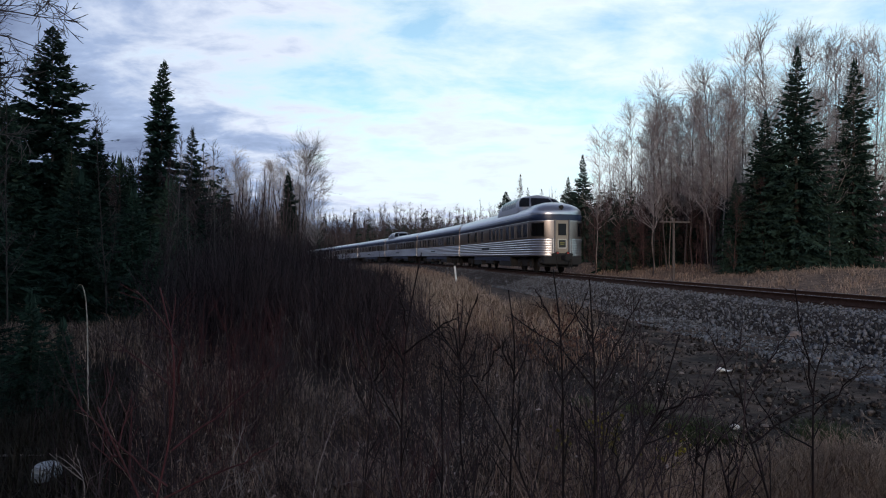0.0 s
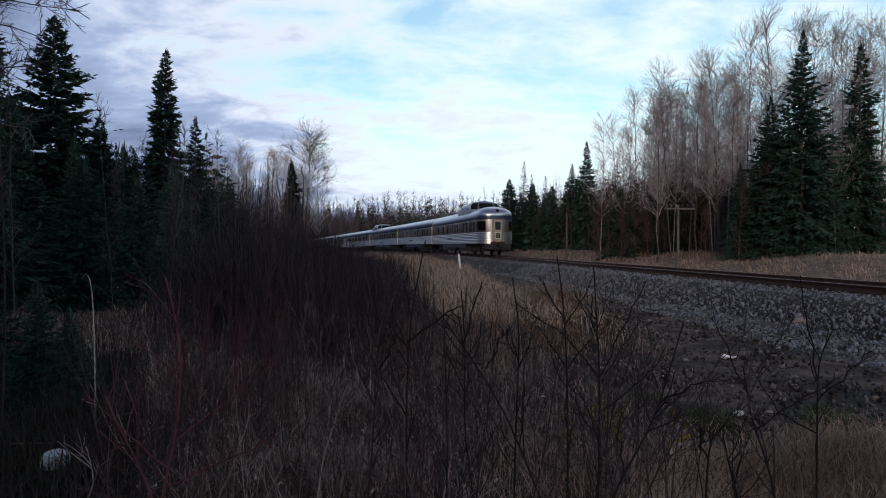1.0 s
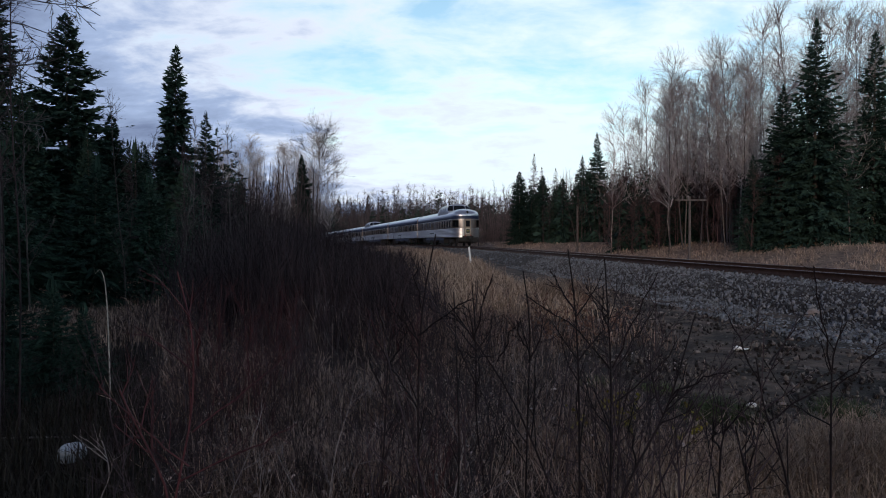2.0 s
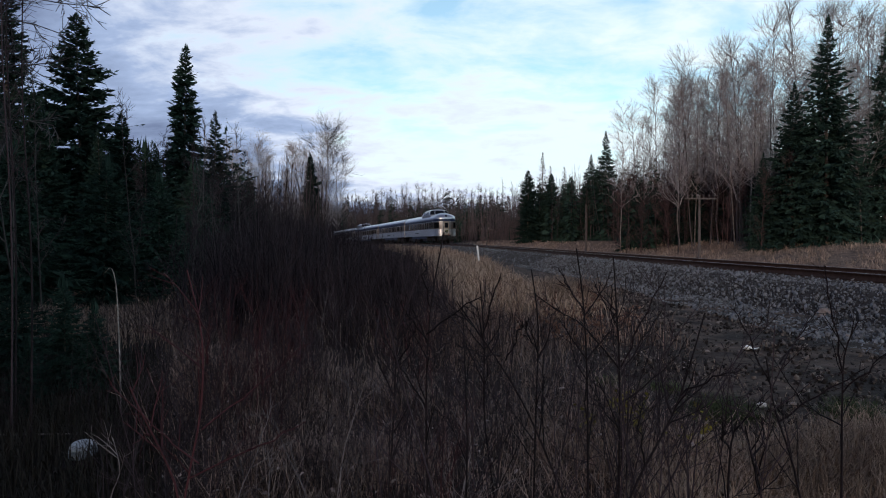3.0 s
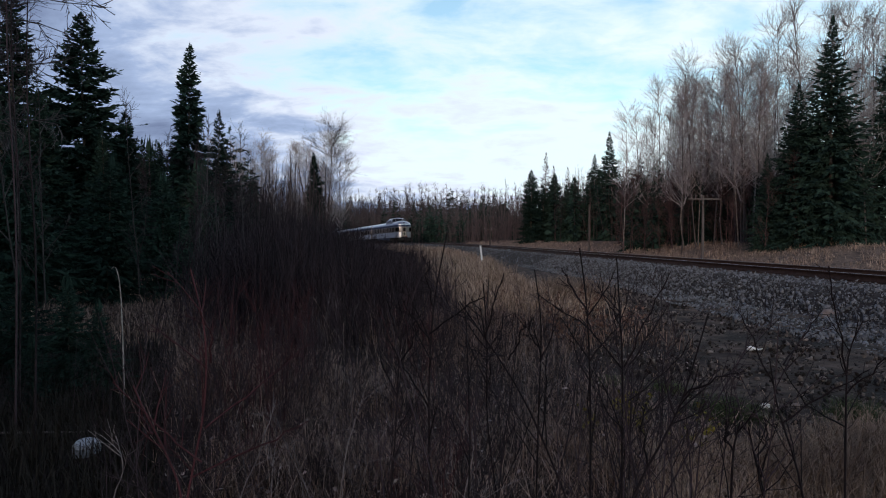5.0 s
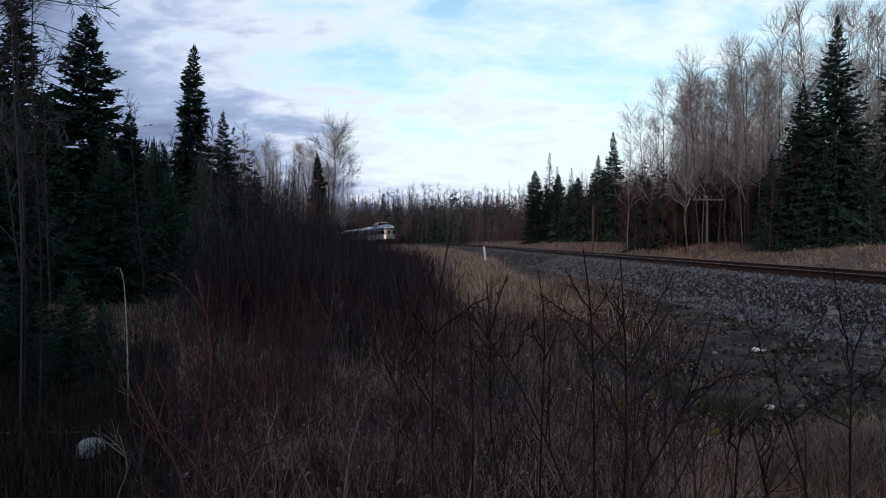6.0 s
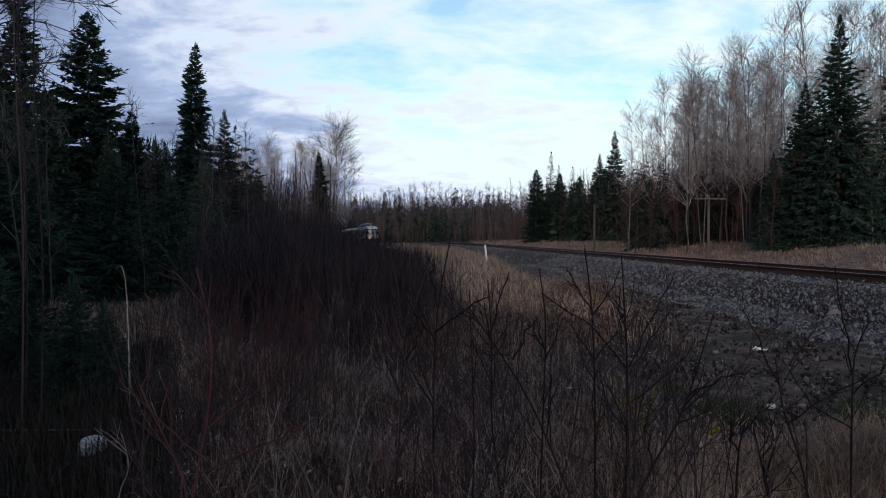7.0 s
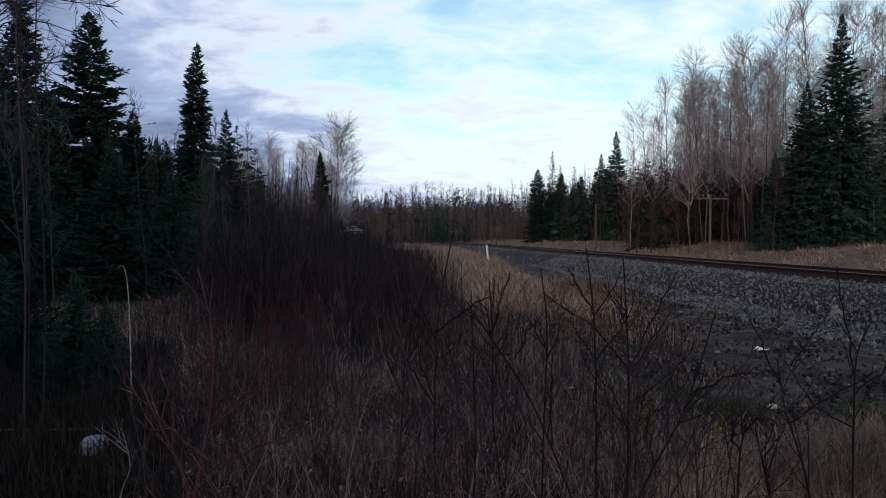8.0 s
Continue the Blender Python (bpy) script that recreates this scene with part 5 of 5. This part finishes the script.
M_GLASS = steel("dark_window_glass", (0.010, 0.012, 0.016), 0.08, 0.0)
M_GLASS.node_tree.nodes["Principled BSDF"].inputs["Specular IOR Level"].default_value = 0.15
M_FRAME = steel("window_frame_metal", (0.20, 0.20, 0.21), 0.5, 0.8)
M_RUBBER = steel("tan_diaphragm", (0.34, 0.27, 0.21), 0.85, 0.0, 0.2)
M_SIGN = steel("pale_sign_rim", (0.55, 0.52, 0.46), 0.5, 0.0)
M_INK = steel("dark_sign_face", (0.012, 0.018, 0.014), 0.5, 0.0)
M_GOLD = steel("yellow_lettering", (0.24, 0.22, 0.06), 0.6, 0.0)


def glow(name, colour, power):
    m = bpy.data.materials.new(name)
    m.use_nodes = True
    b = m.node_tree.nodes["Principled BSDF"]
    b.inputs["Base Color"].default_value = (*colour, 1)
    b.inputs["Emission Color"].default_value, b.inputs["Emission Strength"].default_value = (*colour, 1), power
    return m


M_TAIL = glow("red_tail_light", (0.35, 0.03, 0.02), 0.05)
HALF, WIDE = 11.9, 1.52


def outline(w, back, front, depth, n=20, power=0.72):
    """Plan of a car body, open at the front: right side, rounded tail, left side."""
    a = np.linspace(0, np.pi, n)
    c, s = np.cos(a), np.sin(a)
    arc = np.stack([w * np.sign(c) * np.abs(c) ** power, back + depth - depth * s ** power], -1)
    ys = np.linspace(front, back + depth, 10)[:-1]
    return np.concatenate([np.stack([ys * 0 + w, ys], -1), arc, np.stack([ys * 0 - w, ys[::-1]], -1)])


def loft(name, rings, mat, cap=False):
    """Faces between plan outlines at rising heights; cap closes the top."""
    V = np.concatenate([np.concatenate([r, np.full((len(r), 1), z)], 1) for z, r in rings])
    n, k = len(rings), len(rings[0][1])
    i = np.arange(n * k).reshape(n, k)
    F = np.stack([i[:-1, :-1], i[:-1, 1:], i[1:, 1:], i[1:, :-1]], -1).reshape(-1, 4)
    me = mesh_from(name, V, F, mat)
    me.polygons.foreach_set("use_smooth", [True] * len(me.polygons))
    return me


def box(name, mat, cx, cy, cz, sx, sy, sz, bevel=0.02):
    bm = bmesh.new()
    bmesh.ops.create_cube(bm, size=1, matrix=Matrix.Translation((cx, cy, cz)) @ Matrix.Diagonal((sx, sy, sz, 1)))
    if bevel:
        bmesh.ops.bevel(bm, geom=bm.edges, offset=bevel, segments=2, affect="EDGES")
    return bm_mesh(name, bm, mat)


def drum(name, mat, at, r, depth, axis="X", n=20, rim=0.0):
    bm = bmesh.new()
    turn = {"X": Matrix.Rotation(radians(90), 4, "Y"), "Y": Matrix.Rotation(radians(90), 4, "X"), "Z": Matrix.Identity(4)}[axis]
    bmesh.ops.create_cone(bm, cap_ends=True, segments=n, radius1=r, radius2=r, depth=depth, matrix=Matrix.Translation(at) @ turn)
    if rim:
        bmesh.ops.bevel(bm, geom=bm.edges, offset=rim, segments=1, affect="EDGES")
    return bm_mesh(name, bm, mat)


def arc_panel(name, mat, w, back, depth, a0, a1, z0, z1, out, power=0.72, lean=0.0):
    """A curved panel on the rounded tail between two angles, with thickness out."""
    a = np.linspace(a0, a1, 9)
    c, s = np.cos(a), np.sin(a)
    V = []
    for o in (0.0, out):
        for z, sh in ((z0, 0.0), (z1, lean)):
            x = (w + o - sh * 0.4) * np.sign(c) * np.abs(c) ** power
            y = back + sh + depth - (depth + o) * s ** power
            V.append(np.stack([x, y, x * 0 + z], -1))
    V = np.stack(V)
    i = np.arange(36).reshape(4, 9)
    F = [np.stack([p[:-1], p[1:], q[1:], q[:-1]], -1) for p, q in ((i[0], i[1]), (i[2], i[3]), (i[0], i[2]), (i[1], i[3]))]
    F.append(np.array([[i[0, 0], i[1, 0], i[3, 0], i[2, 0]], [i[0, 8], i[1, 8], i[3, 8], i[2, 8]]]))
    return mesh_from(name, V.reshape(-1, 3), np.concatenate(F), mat)


def side_window(car, y, wid, z0=2.08, z1=2.84):
    for sd in (-1, 1):
        x = sd * (WIDE + 0.008)
        fr = under("window", box("window_frame", M_FRAME, x, y, (z0 + z1) / 2, 0.03, wid + 0.07, z1 - z0 + 0.07, 0.01), car)
        under("pane", box("window_pane", M_GLASS, sd * (WIDE + 0.022), y, (z0 + z1) / 2, 0.012, wid, z1 - z0, 0.004), fr)


def bogie(car, y):
    fr = new("bogie")
    fr.parent = car
    fr.matrix_basis = pose(0, y, 0)
    for sd in (-1, 1):
        bm = bmesh.new()
        for cy, cz, sy, sz in ((0, 0.72, 3.1, 0.20), (0, 0.50, 1.2, 0.30), (-1.3, 0.50, 0.42, 0.42), (1.3, 0.50, 0.42, 0.42), (0, 0.86, 0.9, 0.16)):
            bmesh.ops.create_cube(bm, size=1, matrix=Matrix.Translation((sd * 1.05, cy, cz)) @ Matrix.Diagonal((0.16, sy, sz, 1)))
        bmesh.ops.bevel(bm, geom=bm.edges, offset=0.03, segments=1, affect="EDGES")
        under("side_frame", bm_mesh("side_frame", bm, M_TRUCK), fr)
    under("bolster", box("bolster", M_TRUCK, 0, 0, 0.72, 2.0, 0.5, 0.3), fr)
    sets = []
    for cy in (-1.3, 1.3):
        bm = bmesh.new()
        turn = Matrix.Rotation(radians(90), 4, "Y")
        for sd in (-1, 1):
            bmesh.ops.create_cone(bm, cap_ends=True, segments=24, radius1=0.457, radius2=0.457, depth=0.12, matrix=Matrix.Translation((sd * 0.76, 0, 0)) @ turn)
            bmesh.ops.create_cone(bm, cap_ends=True, segments=24, radius1=0.485, radius2=0.485, depth=0.03, matrix=Matrix.Translation((sd * 0.70, 0, 0)) @ turn)
            for k in range(5):
                t = k * 2 * math.pi / 5
                bmesh.ops.create_cone(bm, cap_ends=True, segments=8, radius1=0.06, radius2=0.06, depth=0.14, matrix=Matrix.Translation((sd * 0.76, 0.25 * math.cos(t), 0.25 * math.sin(t))) @ turn)
        bmesh.ops.create_cone(bm, cap_ends=True, segments=12, radius1=0.08, radius2=0.08, depth=1.5, matrix=turn)
        ws = under("wheelset", bm_mesh("wheelset", bm, M_TRUCK), fr, m=pose(0, cy, 0.457))
        sets.append(ws)
    return sets


def car_shell(car, tail):
    """Fluted sides, window band, blue letterboard, roof; tail: how deep the rounded end is."""
    b, f = -HALF, HALF
    eave = 3.32 if tail > 1 else 3.45
    pw = 0.72 if tail > 1 else 0.35

    def ring(w, back=b):
        return outline(w, back, f, tail, power=pw)

    flutes, z = [(0.96, ring(WIDE - 0.03))], 0.98
    for n in range(7):
        flutes += [(z, ring(WIDE - 0.01)), (z + 0.04, ring(WIDE + 0.022)), (z + 0.085, ring(WIDE + 0.022)), (z + 0.118, ring(WIDE - 0.008)), (z + 0.130, ring(WIDE - 0.02))]
        z += 0.139
    under("fluted_side", loft("fluted_side", flutes, M_FLUTE), car, "corrugated stainless steel lower side")
    under("window_band", loft("window_band", [(1.952, ring(WIDE - 0.012)), (1.96, ring(WIDE)), (2.98, ring(WIDE))], M_STEEL), car)
    under("letterboard", loft("letterboard", [(2.98, ring(WIDE)), (2.985, ring(WIDE + 0.008)), (eave - 0.06, ring(WIDE - 0.005)), (eave, ring(WIDE - 0.03))], M_BLUE), car, "dark blue painted band")
    under("stripe", loft("stripe", [(2.925, ring(WIDE + 0.004)), (2.93, ring(WIDE + 0.014)), (2.965, ring(WIDE + 0.014)), (2.97, ring(WIDE + 0.004))], M_FLUTE), car, "narrow bright steel moulding")
    roof = []
    for h in (0, 0.12, 0.25, 0.38, 0.5, 0.62, 0.72, 0.81, 0.88, 0.94, 0.98, 1.0):
        w = (WIDE - 0.03) * max(0.02, (1 - h ** 2.4) ** 0.55)
        back = b + (1 - (1 - h ** 2.2) ** 0.5) * (2.0 if tail > 1 else 0.25)
        roof.append((eave + (4.13 - eave) * h, outline(w, back, f, max(0.03, tail * (1 - 0.4 * h)) if tail > 1 else tail, power=pw)))
    under("roof", loft("roof", roof, M_ROOF), car, "smooth silver rounded roof")
    under("floor_pan", box("floor_pan", M_UNDER, 0, 0.8, 1.0, 2.9, 21.9, 0.2), car)
    end = [(-WIDE, 0.96), (WIDE, 0.96), (WIDE, 3.33), (1.2, 3.85), (0.6, 4.07), (-0.6, 4.07), (-1.2, 3.85), (-WIDE, 3.33)]
    for nm, y in (("front_end", f - 0.03),) + ((("rear_end", b + 0.08),) if tail < 1 else ()):
        bm = bmesh.new()
        vs = [bm.verts.new((x * 0.985, y, z)) for x, z in end]
        bmesh.ops.solidify(bm, geom=[bm.faces.new(vs)], thickness=0.04)
        under(nm, bm_mesh(nm, bm, M_STEEL), car)
    for nm, cy, sy, sz in (("equipment_box", -4.6, 3.2, 0.62), ("equipment_box", 0.2, 2.4, 0.5), ("equipment_box", 4.2, 3.0, 0.62)):
        for sd in (-1, 1):
            under(nm, box(nm, M_UNDER, sd * 1.08, cy, 0.94 - sz / 2, 0.7, sy, sz, 0.03), car)
    for sd in (-1, 1):
        under("skirt", box("skirt", M_BLUE, sd * 1.44, -0.2, 0.80, 0.03, 11.5, 0.30, 0.008), car, "dark blue lower skirt")
        under("nameplate", box("nameplate", M_INK, sd * (WIDE + 0.02), 1.0, 1.50, 0.012, 2.6, 0.14, 0.004), car, "dark lettered strip")
    return bogie(car, -8.3) + bogie(car, 8.3)


def diaphragm(car, y):
    bm = bmesh.new()
    for k in range(5):
        for cx, cz, sx, sz in ((-0.62, 2.2, 0.16, 2.5), (0.62, 2.2, 0.16, 2.5), (0, 3.45, 1.4, 0.16)):
            bmesh.ops.create_cube(bm, size=1, matrix=Matrix.Translation((cx * (1 + 0.05 * (k % 2)), y + (k - 2) * 0.085, cz)) @ Matrix.Diagonal((sx, 0.07, sz, 1)))
    under("diaphragm", bm_mesh("diaphragm", bm, M_RUBBER), car, "tan rubber gangway bellows")
    for sd in (-1, 1):
        under("end_post", box("end_post", M_RUBBER, sd * 1.40, y, 2.25, 0.10, 0.66, 2.7, 0.03), car, "tan folding end flap")


def dome(car, back, front):
    """Raised glazed roof with a frame between its panes."""
    def lv(z):
        h = (z - 3.62) / 1.21
        return 1.42 * (1 - h ** 4.5) ** 0.5 + 0.001, back + 1.1 * h ** 2.4, front - 2.2 * h ** 1.6

    rings = []
    for z in np.linspace(3.62, 4.829, 12):
        w, b, f = lv(z)
        a = outline(w, b, (b + f) / 2, 0.9 * w / 1.4, power=0.6)
        c = outline(w, -f, -(b + f) / 2, 0.9 * w / 1.4, power=0.6) * [1, -1]
        rings.append((z, np.concatenate([a, c[::-1][1:]])))
    dm = under("dome", loft("dome", rings, M_FLUTE), car, "silver-framed glazed observation dome")
    zs = np.linspace(4.0, 4.58, 5)
    for sd in (-1, 1):
        for k in range(6):
            y0 = back + 1.15 + k * (front - back - 3.0) / 6
            y1 = y0 + (front - back - 3.0) / 6 - 0.13
            V = [(sd * (lv(z)[0] + 0.012), y, z + 0.006) for z in zs for y in (y0, y1)]
            F = [(2 * i, 2 * i + 1, 2 * i + 3, 2 * i + 2) for i in range(4)]
            under("pane", mesh_from("dome_pane", V, F, M_GLASS), dm)
    for a0, a1 in ((0.42, 1.18), (1.27, 1.87), (1.96, 2.72)):
        for way in (0, 1):
            V = []
            for z in zs:
                w, b, f = lv(z)
                for a in np.linspace(a0, a1, 7):
                    c, s = math.cos(a), math.sin(a)
                    d = 0.9 * w / 1.4
                    x = (w + 0.012) * math.copysign(abs(c) ** 0.6, c)
                    y = d - (d + 0.014) * s ** 0.6
                    V.append((x, b + y if way == 0 else f - y, z + 0.008))
            F = [(r * 7 + q, r * 7 + q + 1, r * 7 + q + 8, r * 7 + q + 7) for r in range(4) for q in range(6)]
            under("pane", mesh_from("dome_pane", V, F, M_GLASS), dm)


def tail_fittings(car):
    """Door, sign, wrapped windows, coupler, lamps and rails of the rounded end."""
    b, d = -HALF, 1.55
    for a0, a1 in ((0.28, 0.98), (math.pi - 0.98, math.pi - 0.28)):
        fr = under("window", arc_panel("window_frame", M_FRAME, WIDE, b, d, a0 - 0.03, a1 + 0.03, 2.06, 2.86, 0.012), car)
        under("pane", arc_panel("window_pane", M_GLASS, WIDE, b, d, a0, a1, 2.10, 2.82, 0.022), fr)
    door = under("door", box("door", M_DOOR, 0, b - 0.012, 1.98, 0.72, 0.05, 2.0, 0.015), car, "steel tail door with a window")
    under("pane", box("window_pane", M_GLASS, 0, b - 0.055, 2.46, 0.46, 0.05, 0.66, 0.006), door)
    under("handle", box("door_handle", M_FRAME, 0.29, b - 0.05, 1.9, 0.03, 0.05, 0.14, 0.008), door)
    for sd in (-1, 1):
        under("door_post", box("door_post", M_FRAME, sd * 0.42, b - 0.02, 1.98, 0.07, 0.08, 2.1, 0.015), car)
        under("handrail", drum("handrail", M_FRAME, (sd * 0.56, b - 0.05, 1.5), 0.02, 0.9, "Z", 8), car)
        lamp = under("marker_lamp", drum("marker_lamp", M_UNDER, (sd * 0.30, b - 0.10, 1.14), 0.085, 0.16, "Y", 14), car)
        under("lens", drum("lens", M_TAIL, (sd * 0.30, b - 0.19, 1.14), 0.058, 0.03, "Y", 14), lamp, "red lens")
        under("buffer_step", box("buffer_step", M_UNDER, sd * 0.95, b + 0.25, 0.62, 0.5, 0.4, 0.08), car)
    sign = under("tail_sign", box("tail_sign", M_SIGN, 0, b - 0.055, 1.66, 0.52, 0.05, 0.56, 0.03), car, "square dark tail sign with a pale rim")
    face = under("sign_face", box("sign_face", M_INK, 0, b - 0.084, 1.66, 0.40, 0.012, 0.42, 0.004), sign, "dark sign face")
    for z, w in ((1.72, 0.28), (1.63, 0.22)):
        under("bar", box("sign_bar", M_GOLD, 0, b - 0.094, z, w, 0.01, 0.045, 0.003), face)
    under("roof_lamp", drum("roof_lamp", M_UNDER, (0, b + 0.16, 3.72), 0.12, 0.26, "Y", 14, 0.02), car, "dark round roof lamp")
    under("lamp_bracket", box("lamp_bracket", M_UNDER, 0, b + 0.12, 3.52, 0.06, 0.10, 0.30, 0.01), car)
    bm = bmesh.new()
    for cx, cy, cz, sx, sy, sz in ((0, -0.25, 0.90, 0.22, 0.9, 0.24), (0.06, -0.72, 0.90, 0.30, 0.30, 0.34), (0, 0.1, 0.74, 2.2, 0.6, 0.46), (0, -0.05, 1.05, 1.2, 0.35, 0.18)):
        bmesh.ops.create_cube(bm, size=1, matrix=Matrix.Translation((cx, b + cy, cz)) @ Matrix.Diagonal((sx, sy, sz, 1)))
    bmesh.ops.bevel(bm, geom=bm.edges, offset=0.04, segments=2, affect="EDGES")
    under("coupler", bm_mesh("coupler", bm, M_UNDER), car)
    for x, z, h in ((-0.35, 0.62, 0.7), (0.35, 0.62, 0.7), (0.5, 0.55, 0.5)):
        under("air_hose", drum("air_hose", M_UNDER, (x, b - 0.22, z), 0.035, h, "Z", 8), car)
    under("pilot_beam", box("pilot_beam", M_UNDER, 0, b + 0.55, 0.62, 2.3, 0.25, 0.5, 0.04), car)


CARS = []


def build_train():
    tail = tagged(new("observation_car"), "stainless steel domed observation car with a rounded tail, on the rails", "train car", group="cars of the train")
    ws = car_shell(tail, 1.55)
    for y, w in ((2.2, 0.95), (3.5, 0.95), (5.2, 0.8), (6.6, 0.8), (8.3, 0.6), (9.5, 0.6), (10.7, 0.6), (12.0, 0.6), (14.9, 0.9), (17.6, 0.9), (20.8, 0.9)):
        side_window(tail, y * 0.94 - HALF, w)
    dome(tail, -HALF + 3.6, -HALF + 10.2)
    tail_fittings(tail)
    diaphragm(tail, HALF + 0.22)
    CARS.append((tail, ws))
    coach = tagged(new("sleeping_car"), "stainless steel sleeping car with fluted sides and a blue band", "train car", group="cars of the train")
    ws = car_shell(coach, 0.10)
    for y in (2.2, 4.4, 5.4, 7.8, 8.9, 10.0, 12.2, 13.3, 15.6, 16.7, 19.0, 20.1, 22.4):
        side_window(coach, y * 0.94 - HALF, 0.78)
    diaphragm(coach, HALF + 0.22), diaphragm(coach, -HALF - 0.22)
    under("coupler", box("coupler", M_UNDER, 0, -HALF - 0.3, 0.9, 0.3, 0.8, 0.3, 0.04), coach)
    CARS.append((coach, ws))
    lounge = tagged(new("dome_car"), "stainless steel lounge car with a glazed roof dome", "train car", group="cars of the train")
    wl = car_shell(lounge, 0.10)
    for y in (2.2, 3.6, 5.0, 6.4, 8.4, 10.4, 12.4, 14.4, 22.6):
        side_window(lounge, y * 0.94 - HALF, 0.95)
    dome(lounge, 4.2, 10.6)
    diaphragm(lounge, HALF + 0.22), diaphragm(lounge, -HALF - 0.22)
    for n in range(2, 9):
        if n == 2:
            CARS.append((lounge, wl))
        else:
            c = copy_thing(coach, pose(0, 0, 0))
            CARS.append((c, [o for o in c.children_recursive if o.name.startswith("wheelset")]))


build_train()


TAIL_START, SPEED, PITCH = 36.0, 17.2, 24.6


def motions():
    """The train draws away along the bend; the wheels of the last cars turn."""
    for n, (car, wheels) in enumerate(CARS):
        rows = []
        for k in range(17):
            t = k * 0.5
            mid = along(along(TAIL_START, SPEED * t), HALF + PITCH * n)
            a, b = along(mid, -8.3), along(mid, 8.3)
            pa = Vector((track_x(a), a, rail_z(a)))
            pb = Vector((track_x(b), b, rail_z(b)))
            d = pb - pa
            rows.append((t, Matrix.Translation((pa + pb) / 2) @ Matrix.Rotation(math.atan2(-d.x, d.y), 4, "Z") @ Matrix.Rotation(math.atan2(d.z, math.hypot(d.x, d.y)), 4, "X")))
        walk(car, rows)
        if n < 2:
            for w in wheels:
                y = w.location.y
                walk(w, [(k / 30, pose(0, y, 0.457, -math.degrees(SPEED * k / 30 / 0.457))) for k in range(241)])


motions()
